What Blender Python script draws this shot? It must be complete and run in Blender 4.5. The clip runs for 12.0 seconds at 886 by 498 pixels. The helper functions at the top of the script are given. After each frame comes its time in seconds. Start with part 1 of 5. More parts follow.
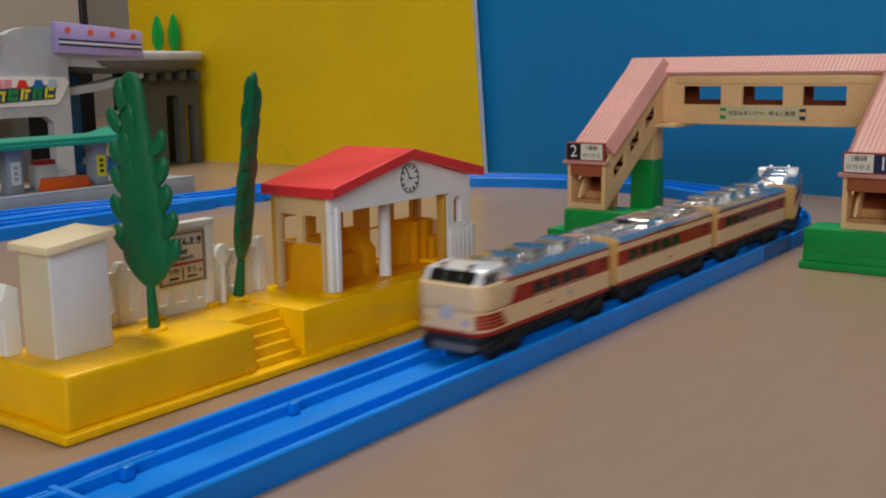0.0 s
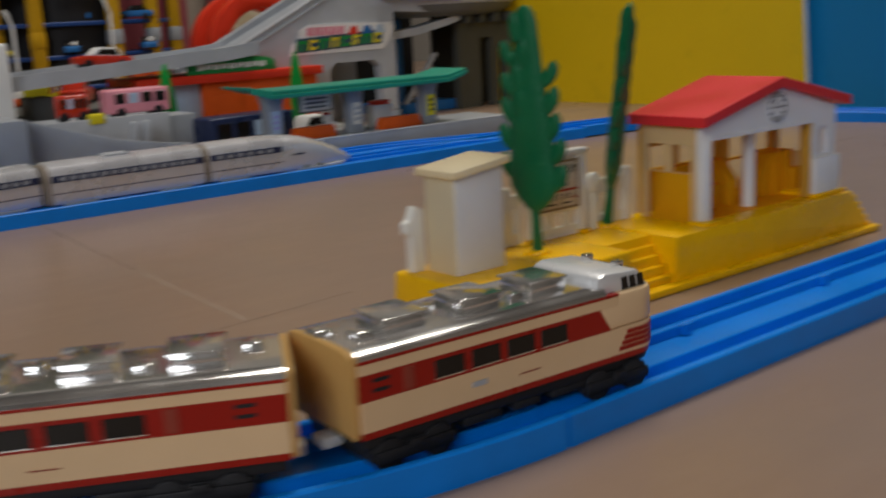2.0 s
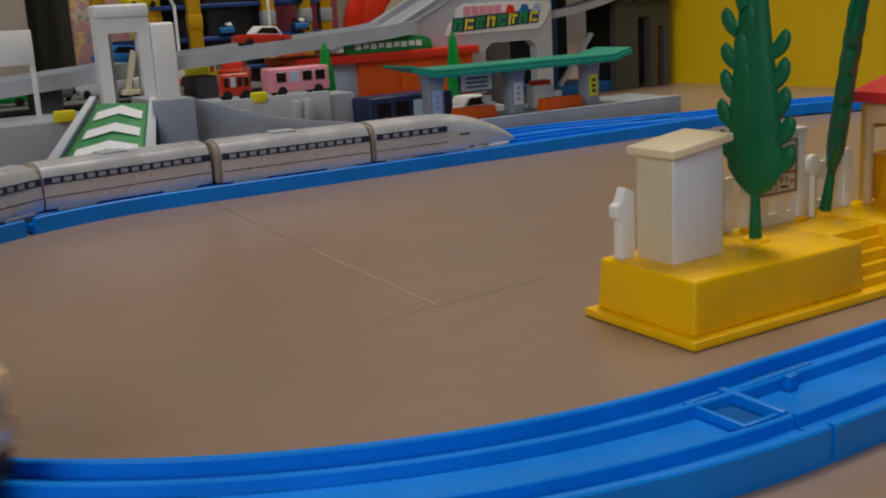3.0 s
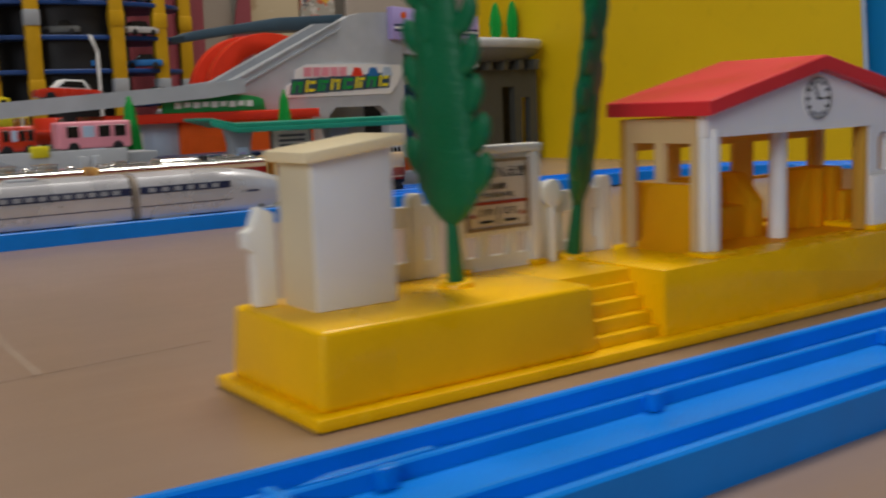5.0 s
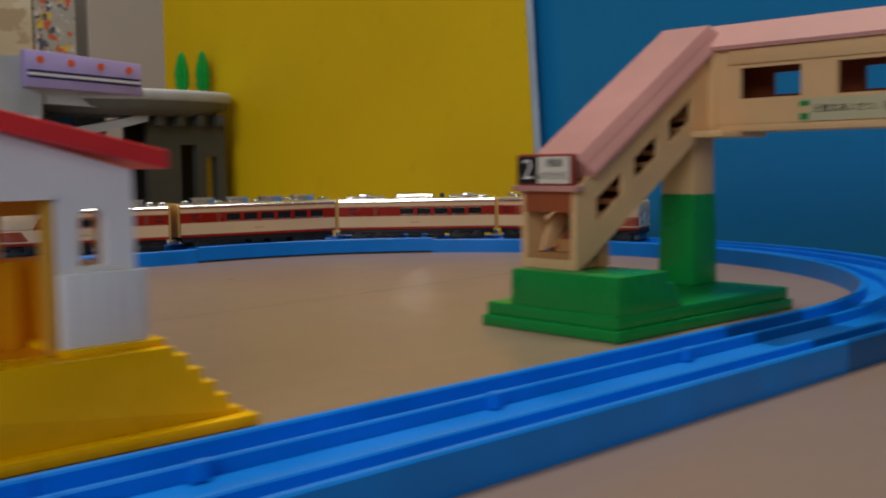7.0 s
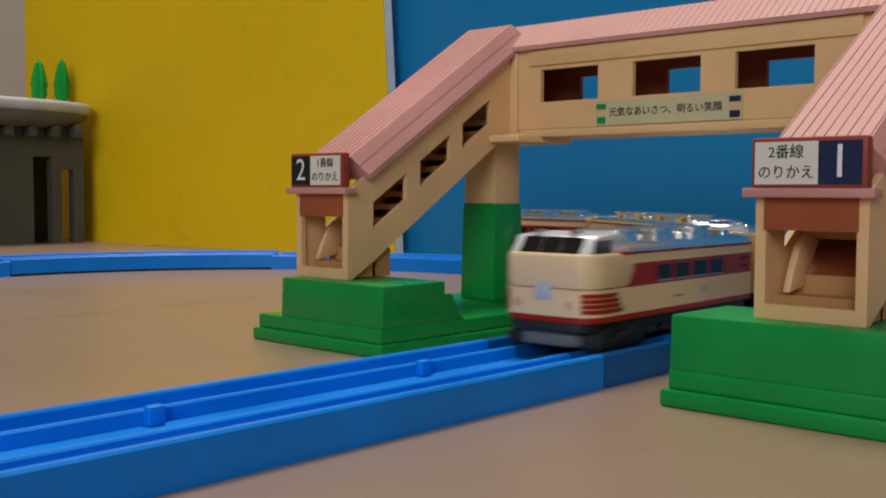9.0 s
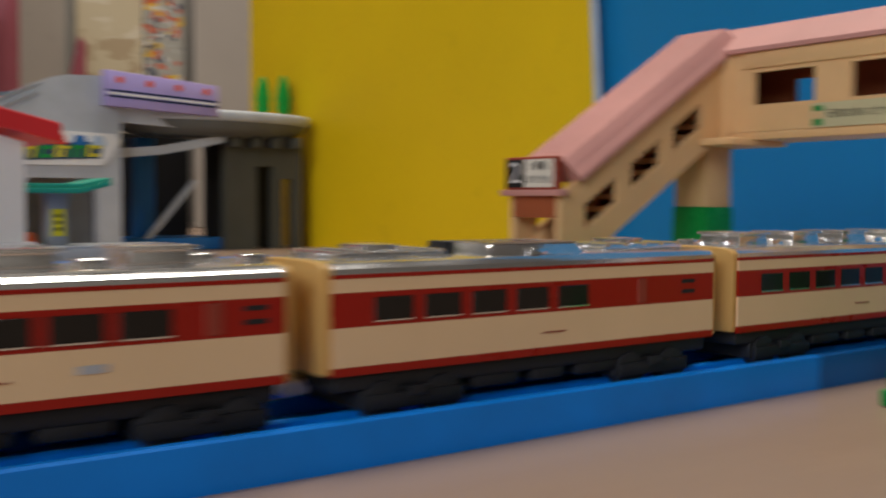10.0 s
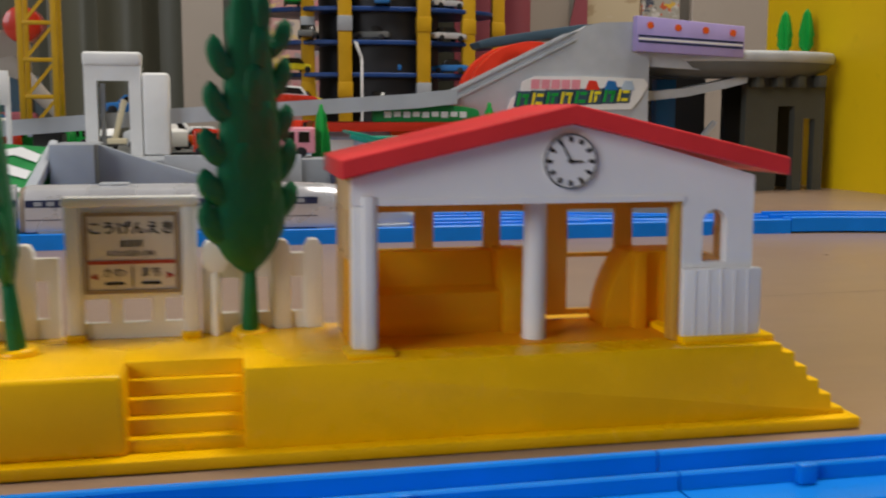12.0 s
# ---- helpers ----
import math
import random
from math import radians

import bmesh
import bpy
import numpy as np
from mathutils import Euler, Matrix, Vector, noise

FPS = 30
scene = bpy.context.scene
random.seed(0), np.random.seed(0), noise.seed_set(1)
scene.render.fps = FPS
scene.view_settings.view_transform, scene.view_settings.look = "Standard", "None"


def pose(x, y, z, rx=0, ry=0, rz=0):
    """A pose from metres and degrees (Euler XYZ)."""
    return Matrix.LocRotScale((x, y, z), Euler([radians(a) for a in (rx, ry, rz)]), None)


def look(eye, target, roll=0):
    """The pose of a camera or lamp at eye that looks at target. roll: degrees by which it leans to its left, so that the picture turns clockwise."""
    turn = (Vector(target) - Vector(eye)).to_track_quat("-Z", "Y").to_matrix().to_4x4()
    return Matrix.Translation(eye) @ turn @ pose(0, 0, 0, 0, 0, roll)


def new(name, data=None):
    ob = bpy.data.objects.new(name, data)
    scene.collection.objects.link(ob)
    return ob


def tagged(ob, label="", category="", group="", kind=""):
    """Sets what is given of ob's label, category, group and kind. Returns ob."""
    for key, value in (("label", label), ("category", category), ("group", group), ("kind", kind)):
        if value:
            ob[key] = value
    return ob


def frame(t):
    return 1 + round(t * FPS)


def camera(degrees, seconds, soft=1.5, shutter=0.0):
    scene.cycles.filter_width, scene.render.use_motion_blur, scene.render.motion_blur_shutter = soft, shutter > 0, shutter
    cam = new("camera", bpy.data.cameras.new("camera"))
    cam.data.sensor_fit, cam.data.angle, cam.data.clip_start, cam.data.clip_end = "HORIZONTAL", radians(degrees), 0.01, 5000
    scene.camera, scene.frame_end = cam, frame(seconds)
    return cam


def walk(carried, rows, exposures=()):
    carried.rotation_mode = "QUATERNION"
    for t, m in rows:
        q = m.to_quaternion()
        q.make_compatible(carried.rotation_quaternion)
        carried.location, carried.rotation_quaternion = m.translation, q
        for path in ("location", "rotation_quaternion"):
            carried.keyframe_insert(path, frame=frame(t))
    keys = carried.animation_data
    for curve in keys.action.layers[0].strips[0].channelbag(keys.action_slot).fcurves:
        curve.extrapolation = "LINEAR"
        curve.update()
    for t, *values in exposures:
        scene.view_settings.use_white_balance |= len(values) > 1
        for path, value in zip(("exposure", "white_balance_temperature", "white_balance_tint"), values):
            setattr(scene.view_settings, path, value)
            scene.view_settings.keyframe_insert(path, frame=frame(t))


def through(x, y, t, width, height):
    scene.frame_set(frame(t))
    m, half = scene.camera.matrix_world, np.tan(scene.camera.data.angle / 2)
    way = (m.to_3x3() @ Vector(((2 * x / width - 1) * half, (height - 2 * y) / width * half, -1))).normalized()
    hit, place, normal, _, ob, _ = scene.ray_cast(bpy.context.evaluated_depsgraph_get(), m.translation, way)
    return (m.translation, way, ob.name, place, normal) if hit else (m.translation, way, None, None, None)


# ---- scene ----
# the clip's camera sets its own exposure on the way: seconds, stops
EXPOSURES = [(0.0, -0.23), (1.0, -0.5), (2.5, -0.7), (4.5, -0.28), (5.5, -0.53), (6.5, -0.6), (7.5, -0.55), (9.5, -0.12), (10.5, -0.15), (11.0, -0.13), (12.0, -0.1)]
cam = camera(45.7, 12.0, soft=2.0, shutter=0.5)
# seconds, eye x y z, yaw, pitch, roll
PATH = [
    (0.0, -0.176, -0.2738, 0.1131, -53.476, -9.919, -0.822),
    (0.5, -0.1787, -0.2838, 0.1188, -52.244, -10.476, -1.306),
    (1.0, -0.1858, -0.2668, 0.1101, -48.191, -11.897, -1.991),
    (1.5, -0.1933, -0.263, 0.1111, -44.885, -11.695, -2.499),
    (2.0, -0.2111, -0.2551, 0.1105, -38.146, -12.518, -3.04),
    (2.5, -0.2196, -0.2366, 0.109, -31.252, -13.416, -3.271),
    (4.5, -0.159, -0.1917, 0.0806, -31.797, -9.76, -3.224),
    (5.0, -0.0995, -0.1887, 0.0679, -35.176, -7.941, -2.209),
    (5.5, -0.0516, -0.1931, 0.0618, -36.851, -7.432, -2.413),
    (6.0, 0.0052, -0.1942, 0.0598, -40.38, -6.215, -1.178),
    (6.5, 0.0552, -0.195, 0.0612, -41.557, -5.47, -0.957),
    (7.0, 0.1204, -0.2112, 0.0621, -42.522, -4.772, -0.87),
    (7.5, 0.1618, -0.2259, 0.0535, -46.566, -3.892, 0.618),
    (9.5, 0.1792, -0.2276, 0.0507, -46.536, -2.889, 0.021),
    (10.0, 0.1673, -0.2331, 0.0487, -35.907, -2.628, 0.27),
    (10.5, 0.1678, -0.2306, 0.0558, -22.66, -3.443, 0.485),
    (11.0, 0.1522, -0.2283, 0.0547, -15.465, -6.505, 0.032),
    (11.5, 0.1333, -0.2153, 0.0618, -12.738, -6.9, -1.042),
    (12.0, 0.1055, -0.2215, 0.076, -11.566, -7.435, 0.103),
]


def eye_pose(x, y, z, yaw, pitch, roll):
    turn = Matrix.Rotation(radians(yaw), 4, "Z") @ Matrix.Rotation(radians(90 + pitch), 4, "X") @ Matrix.Rotation(radians(roll), 4, "Z")
    return Matrix.Translation((x, y, z)) @ turn


walk(cam, [(t, eye_pose(*row)) for t, *row in PATH], EXPOSURES)

# ---- world and light ----
world = bpy.data.worlds.new("world")
scene.world = world
world.use_nodes = True
world.node_tree.nodes["Background"].inputs[0].default_value = (0.75, 0.85, 1.0, 1)
world.node_tree.nodes["Background"].inputs[1].default_value = 0.3


def area_lamp(name, eye, target, sx, sy, watts, colour):
    data = bpy.data.lights.new(name, "AREA")
    data.shape, data.size, data.size_y, data.energy, data.color = "RECTANGLE", sx, sy, watts, colour
    ob = new(name, data)
    ob.matrix_world = look(eye, target)
    return ob


area_lamp("ceiling_light", (0.75, 0.50, 2.25), (0.35, 0.15, 0), 0.9, 0.9, 56, (1.0, 0.94, 0.85))
area_lamp("window_light", (-2.15, -1.25, 1.25), (0.6, 0.2, 0.1), 1.8, 1.4, 53, (0.90, 0.94, 1.0))


# ---- materials ----
def nodes_of(name):
    m = bpy.data.materials.new(name)
    m.use_nodes = True
    nt = m.node_tree
    return m, nt, nt.nodes["Principled BSDF"]


def noise_node(nt, scale, detail=4, vec=None, rough=0.55):
    n = nt.nodes.new("ShaderNodeTexNoise")
    n.inputs["Scale"].default_value, n.inputs["Detail"].default_value, n.inputs["Roughness"].default_value = scale, detail, rough
    if vec is not None:
        nt.links.new(vec, n.inputs["Vector"])
    return n


def obj_coords(nt, scale=(1, 1, 1)):
    tc = nt.nodes.new("ShaderNodeTexCoord")
    mp = nt.nodes.new("ShaderNodeMapping")
    mp.inputs["Scale"].default_value = scale
    nt.links.new(tc.outputs["Object"], mp.inputs["Vector"])
    return mp.outputs["Vector"]


def mix_colours(nt, fac, a, b):
    mx = nt.nodes.new("ShaderNodeMix")
    mx.data_type = "RGBA"
    nt.links.new(fac, mx.inputs[0])
    for socket, c in ((mx.inputs[6], a), (mx.inputs[7], b)):
        if isinstance(c, tuple):
            socket.default_value = (*c, 1)
        else:
            nt.links.new(c, socket)
    return mx.outputs[2]


def ramp(nt, fac, a, b):
    r = nt.nodes.new("ShaderNodeMapRange")
    r.inputs["From Min"].default_value, r.inputs["From Max"].default_value = a, b
    nt.links.new(fac, r.inputs["Value"])
    return r.outputs["Result"]


def plastic(name, c, rough=0.38, metal=0.0, vary=0.12, grain=900, bump=0.05, sss=0.0, coat=0.0):
    """Moulded toy plastic: handled colour, fine texture and dull patches."""
    m, nt, b = nodes_of(name)
    vec = obj_coords(nt)
    big, fine = noise_node(nt, 35, 3, vec), noise_node(nt, grain, 3, vec)
    dark = tuple(v * (1 - vary) for v in c)
    light = tuple(min(1, v * (1 + vary * 0.5)) for v in c)
    nt.links.new(mix_colours(nt, ramp(nt, big.outputs["Fac"], 0.3, 0.7), dark, light), b.inputs["Base Color"])
    add = nt.nodes.new("ShaderNodeMapRange")
    add.inputs["From Min"].default_value, add.inputs["From Max"].default_value = 0.3, 0.75
    add.inputs["To Min"].default_value, add.inputs["To Max"].default_value = max(0.03, rough - 0.06), min(1, rough + 0.12)
    nt.links.new(big.outputs["Fac"], add.inputs["Value"])
    nt.links.new(add.outputs["Result"], b.inputs["Roughness"])
    b.inputs["Metallic"].default_value = metal
    b.inputs["Specular IOR Level"].default_value = 0.32
    if sss:
        b.inputs["Subsurface Weight"].default_value = sss
        b.inputs["Subsurface Radius"].default_value = (0.004, 0.003, 0.002)
        b.inputs["Subsurface Scale"].default_value = 1.0
    if coat:
        b.inputs["Coat Weight"].default_value = coat
        b.inputs["Coat Roughness"].default_value = 0.08
    bp = nt.nodes.new("ShaderNodeBump")
    bp.inputs["Strength"].default_value, bp.inputs["Distance"].default_value = bump, 0.0004
    nt.links.new(fine.outputs["Fac"], bp.inputs["Height"])
    nt.links.new(bp.outputs["Normal"], b.inputs["Normal"])
    return m


M = {
    "yellow": plastic("yellow_plastic", (0.95, 0.52, 0.0), 0.27),
    "amber": plastic("amber_plastic", (0.75, 0.36, 0.01), 0.3, sss=0.2),
    "white": plastic("white_plastic", (0.80, 0.79, 0.77), 0.45, vary=0.06),
    "ivory": plastic("ivory_plastic", (0.80, 0.70, 0.50), 0.45, vary=0.08, sss=0.2),
    "roof_red": plastic("red_plastic", (0.72, 0.035, 0.04), 0.4),
    "tree": plastic("tree_green_plastic", (0.002, 0.135, 0.050), 0.42, bump=0.9, grain=520),
    "track": plastic("blue_track_plastic", (0.0, 0.22, 0.78), 0.36),
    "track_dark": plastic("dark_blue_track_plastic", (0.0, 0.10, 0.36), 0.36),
    "base_green": plastic("green_plastic", (0.006, 0.27, 0.05), 0.3),
    "cream": plastic("cream_plastic", (0.78, 0.49, 0.24), 0.42, vary=0.08, sss=0.15),
    "pink_roof": plastic("pink_brown_plastic", (0.56, 0.27, 0.235), 0.5),
    "brown": plastic("red_brown_plastic", (0.30, 0.05, 0.03), 0.45),
    # brown deepened so the colour itself carries the dimness inside the bridge
    "inner_shade_brown": plastic("inner_shade_brown_plastic", (0.33, 0.085, 0.03), 0.5),
    "stair_tan": plastic("tan_stair_plastic", (0.50, 0.25, 0.09), 0.5),
    "train_cream": plastic("train_cream_paint", (0.78, 0.55, 0.32), 0.35, vary=0.05),
    "train_red": plastic("train_red_paint", (0.33, 0.011, 0.005), 0.3, vary=0.08),
    "cab_silver": plastic("pale_silver_paint", (0.74, 0.74, 0.74), 0.28, metal=0.25, vary=0.05),
    "train_end": plastic("translucent_cream_plastic", (0.74, 0.46, 0.17), 0.4, sss=0.3),
    "chrome": plastic("silver_plated_plastic", (0.90, 0.89, 0.88), 0.16, metal=0.95, vary=0.05),
    "glass_black": plastic("smoked_window_plastic", (0.016, 0.014, 0.012), 0.12, vary=0.2),
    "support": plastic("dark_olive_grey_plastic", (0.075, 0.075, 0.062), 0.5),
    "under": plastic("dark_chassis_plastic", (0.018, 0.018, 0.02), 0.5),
    "silver": plastic("silver_grey_paint", (0.66, 0.66, 0.69), 0.27, metal=0.45),
    "navy": plastic("navy_stripe_paint", (0.02, 0.03, 0.08), 0.3),
    "grey": plastic("grey_plastic", (0.33, 0.35, 0.38), 0.45),
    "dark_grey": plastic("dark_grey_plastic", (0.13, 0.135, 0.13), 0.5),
    "light_grey": plastic("light_grey_plastic", (0.46, 0.48, 0.51), 0.45),
    "teal": plastic("teal_plastic", (0.02, 0.30, 0.20), 0.35),
    "orange": plastic("orange_plastic", (0.75, 0.11, 0.01), 0.4),
    "arch_red": plastic("orange_red_plastic", (0.72, 0.04, 0.015), 0.35),
    "lilac": plastic("lilac_plastic", (0.42, 0.34, 0.66), 0.45),
    "pink": plastic("pink_paint", (0.80, 0.30, 0.36), 0.35),
    "car_red": plastic("red_car_paint", (0.55, 0.03, 0.01), 0.25, coat=0.5),
    "leaf": plastic("bright_green_plastic", (0.01, 0.34, 0.05), 0.4),
    "sign_green": plastic("sign_green_plastic", (0.02, 0.25, 0.06), 0.4),
    "shelf_blue": plastic("deep_blue_plastic", (0.012, 0.05, 0.20), 0.4),
    "rod_yellow": plastic("deep_yellow_plastic", (0.55, 0.31, 0.01), 0.4),
    "mid_blue": plastic("mid_blue_plastic", (0.02, 0.15, 0.42), 0.45),
    "slate": plastic("slate_blue_plastic", (0.05, 0.09, 0.13), 0.45),
    "black": plastic("black_print", (0.012, 0.012, 0.014), 0.5),
    "plate": plastic("tan_name_plate", (0.74, 0.68, 0.58), 0.5, vary=0.1),
    "end_tan": plastic("grey_tan_plastic", (0.27, 0.22, 0.17), 0.5),
    "dark_tan": plastic("dark_tan_print", (0.30, 0.22, 0.13), 0.5),
    "banner": plastic("banner_paper", (0.56, 0.50, 0.30), 0.5, vary=0.05),
    "paper": plastic("sticker_paper", (0.74, 0.70, 0.60), 0.5, vary=0.04),
    "rust": plastic("rust_red_print", (0.40, 0.05, 0.02), 0.5),
    "lemon": plastic("lemon_print", (0.80, 0.68, 0.02), 0.5),
    "pale_blue": plastic("pale_blue_plastic", (0.45, 0.56, 0.70), 0.45),
}


def thin_plastic(name, c, through, clear=0.0):
    """Thin moulded plastic that lets some light through; clear: the share that passes straight."""
    m = plastic(name, c, 0.4, vary=0.06)
    nt = m.node_tree
    out, b = nt.nodes["Material Output"], nt.nodes["Principled BSDF"]
    tr, mx = nt.nodes.new("ShaderNodeBsdfTranslucent"), nt.nodes.new("ShaderNodeMixShader")
    tr.inputs["Color"].default_value = (*c, 1)
    mx.inputs[0].default_value = through
    nt.links.new(b.outputs[0], mx.inputs[1])
    nt.links.new(tr.outputs[0], mx.inputs[2])
    last = mx
    if clear:
        tp, last = nt.nodes.new("ShaderNodeBsdfTransparent"), nt.nodes.new("ShaderNodeMixShader")
        tp.inputs["Color"].default_value = (*[min(1, v ** 0.6) for v in c], 1)
        last.inputs[0].default_value = clear
        nt.links.new(mx.outputs[0], last.inputs[1])
        nt.links.new(tp.outputs[0], last.inputs[2])
    nt.links.new(last.outputs[0], out.inputs["Surface"])
    return m


M["ivory"] = thin_plastic("ivory_plastic_thin", (0.92, 0.82, 0.58), 0.35)
M["wall_clear"] = thin_plastic("clear_ivory_plastic", (0.90, 0.74, 0.42), 0.4, 0.12)
M["fence"] = thin_plastic("ivory_fence_thin", (0.92, 0.90, 0.83), 0.12)
M["amber"] = thin_plastic("amber_plastic_thin", (1.0, 0.60, 0.012), 0.42, 0.24)
M["ochre"] = thin_plastic("ochre_plastic_thin", (0.80, 0.50, 0.08), 0.35, 0.12)
M["train_end"] = thin_plastic("translucent_cream_end", (0.78, 0.48, 0.16), 0.3)


def painted_board(name, c, grain):
    m, nt, b = nodes_of(name)
    vec = obj_coords(nt)
    big, mid, fine = noise_node(nt, 3, 4, vec), noise_node(nt, 40, 5, vec), noise_node(nt, grain, 2, vec)
    base = mix_colours(nt, ramp(nt, big.outputs["Fac"], 0.3, 0.7), tuple(v * 0.9 for v in c), tuple(min(1, v * 1.06) for v in c))
    nt.links.new(mix_colours(nt, ramp(nt, mid.outputs["Fac"], 0.62, 0.9), base, tuple(v * 0.8 for v in c)), b.inputs["Base Color"])
    b.inputs["Roughness"].default_value = 0.5
    bp = nt.nodes.new("ShaderNodeBump")
    bp.inputs["Strength"].default_value, bp.inputs["Distance"].default_value = 0.15, 0.0005
    nt.links.new(fine.outputs["Fac"], bp.inputs["Height"])
    nt.links.new(bp.outputs["Normal"], b.inputs["Normal"])
    return m


M["board_yellow"] = painted_board("yellow_card", (0.86, 0.57, 0.002), 500)
M["board_blue"] = painted_board("blue_card", (0.002, 0.22, 0.50), 500)
M["foam"] = plastic("white_foam_edge", (0.88, 0.88, 0.87), 0.7)
M["wall"] = painted_board("wall_paint", (0.28, 0.265, 0.24), 200)
M["curtain"] = painted_board("olive_grey_cloth", (0.085, 0.085, 0.060), 300)
M["beige"] = painted_board("beige_panel", (0.38, 0.33, 0.28), 200)
M["rose"] = painted_board("rose_cloth", (0.30, 0.07, 0.09), 250)


def floor_material():
    """Pale laminate: faint long grain, scuffs and a soft sheen."""
    m, nt, b = nodes_of("pinkish_beige_laminate")
    long = obj_coords(nt, (6, 26, 1))
    vec = obj_coords(nt)
    grain, big, speck = noise_node(nt, 4, 8, long, 0.65), noise_node(nt, 9, 6, vec), noise_node(nt, 260, 4, vec)
    base = mix_colours(nt, ramp(nt, grain.outputs["Fac"], 0.3, 0.7), (0.295, 0.192, 0.130), (0.325, 0.217, 0.150))
    base = mix_colours(nt, ramp(nt, big.outputs["Fac"], 0.35, 0.75), base, (0.275, 0.195, 0.145))
    nt.links.new(mix_colours(nt, ramp(nt, speck.outputs["Fac"], 0.66, 0.85), base, (0.25, 0.18, 0.14)), b.inputs["Base Color"])
    rr = nt.nodes.new("ShaderNodeMapRange")
    rr.inputs["To Min"].default_value, rr.inputs["To Max"].default_value = 0.20, 0.42
    nt.links.new(big.outputs["Fac"], rr.inputs["Value"])
    nt.links.new(rr.outputs["Result"], b.inputs["Roughness"])
    bp = nt.nodes.new("ShaderNodeBump")
    bp.inputs["Strength"].default_value, bp.inputs["Distance"].default_value = 0.12, 0.0004
    nt.links.new(grain.outputs["Fac"], bp.inputs["Height"])
    nt.links.new(bp.outputs["Normal"], b.inputs["Normal"])
    return m


M["floor"] = floor_material()


# ---- mesh helpers ----
def box(bm, x0, x1, y0, y1, z0, z1):
    vs = [bm.verts.new((x, y, z)) for x in (x0, x1) for y in (y0, y1) for z in (z0, z1)]
    for f in ((0, 1, 3, 2), (4, 6, 7, 5), (0, 4, 5, 1), (2, 3, 7, 6), (0, 2, 6, 4), (1, 5, 7, 3)):
        bm.faces.new([vs[i] for i in f])
    return bm


def prism(bm, pts, axis, a, b):
    """A polygon of 2D points, drawn out along an axis from a to b."""
    def at(p, v):
        return {"x": (v, p[0], p[1]), "y": (p[0], v, p[1]), "z": (p[0], p[1], v)}[axis]
    lo, hi = [bm.verts.new(at(p, a)) for p in pts], [bm.verts.new(at(p, b)) for p in pts]
    bm.faces.new(lo)
    bm.faces.new(hi)
    n = len(pts)
    for i in range(n):
        bm.faces.new((lo[i], lo[(i + 1) % n], hi[(i + 1) % n], hi[i]))
    return bm


def tube(bm, x, y, z0, z1, r0, r1=None, seg=20):
    r1 = r0 if r1 is None else r1
    lo = [bm.verts.new((x + r0 * math.cos(2 * math.pi * i / seg), y + r0 * math.sin(2 * math.pi * i / seg), z0)) for i in range(seg)]
    hi = [bm.verts.new((x + r1 * math.cos(2 * math.pi * i / seg), y + r1 * math.sin(2 * math.pi * i / seg), z1)) for i in range(seg)]
    bm.faces.new(lo)
    bm.faces.new(hi)
    for i in range(seg):
        bm.faces.new((lo[i], lo[(i + 1) % seg], hi[(i + 1) % seg], hi[i]))
    return bm


def rod(bm, axis, c, r, a, b, seg=16):
    """A round bar along x or y; c: its centre in the two other axes."""
    pts = [(c[0] + r * math.cos(2 * math.pi * i / seg), c[1] + r * math.sin(2 * math.pi * i / seg)) for i in range(seg)]
    return prism(bm, pts, axis, a, b)


def holed(bm, axis, a, b, u0, u1, v0, v1, holes):
    """A slab from a to b along an axis (x or y), over u (the other level axis) and z, with rectangular holes (u0, u1, v0, v1)."""
    us = sorted({u0, u1, *[h for q in holes for h in q[:2]]})
    vs = sorted({v0, v1, *[h for q in holes for h in q[2:]]})

    def solid(i, j):
        if not (0 <= i < len(us) - 1 and 0 <= j < len(vs) - 1):
            return False
        u, v = (us[i] + us[i + 1]) / 2, (vs[j] + vs[j + 1]) / 2
        return not any(q[0] < u < q[1] and q[2] < v < q[3] for q in holes)
    made = {}

    def vert(i, j, s):
        if (i, j, s) not in made:
            w = b if s else a
            made[i, j, s] = bm.verts.new((w, us[i], vs[j]) if axis == "x" else (us[i], w, vs[j]))
        return made[i, j, s]
    for i in range(len(us) - 1):
        for j in range(len(vs) - 1):
            if not solid(i, j):
                continue
            for s in (0, 1):
                bm.faces.new([vert(i, j, s), vert(i + 1, j, s), vert(i + 1, j + 1, s), vert(i, j + 1, s)])
            for di, dj, p, q in ((-1, 0, (i, j), (i, j + 1)), (1, 0, (i + 1, j), (i + 1, j + 1)), (0, -1, (i, j), (i + 1, j)), (0, 1, (i, j + 1), (i + 1, j + 1))):
                if not solid(i + di, j + dj):
                    bm.faces.new([vert(*p, 0), vert(*q, 0), vert(*q, 1), vert(*p, 1)])
    return bm


def bevelled(bm, width, seg=2, angle=30):
    bmesh.ops.recalc_face_normals(bm, faces=bm.faces)
    edges = [e for e in bm.edges if len(e.link_faces) == 2 and e.calc_face_angle(0) > radians(angle)]
    bmesh.ops.bevel(bm, geom=edges, offset=width, segments=seg, profile=0.5, affect="EDGES", clamp_overlap=True)
    return bm


def B():
    return bmesh.new()


def crisp_faces(me):
    """Keeps broad faces flat where only narrow bevels join them, so that their shading doesn't swim."""
    near = {}
    for p in me.polygons:
        for k in p.edge_keys:
            near.setdefault(k, []).append(p)
    for p in me.polygons:
        most = 0.0
        for k in p.edge_keys:
            for q in near[k]:
                if q is not p and 0.02 < p.normal.angle(q.normal, 3.0) < 0.62:
                    most = max(most, q.area)
        if most and p.area > 8 * most:
            p.use_smooth = False


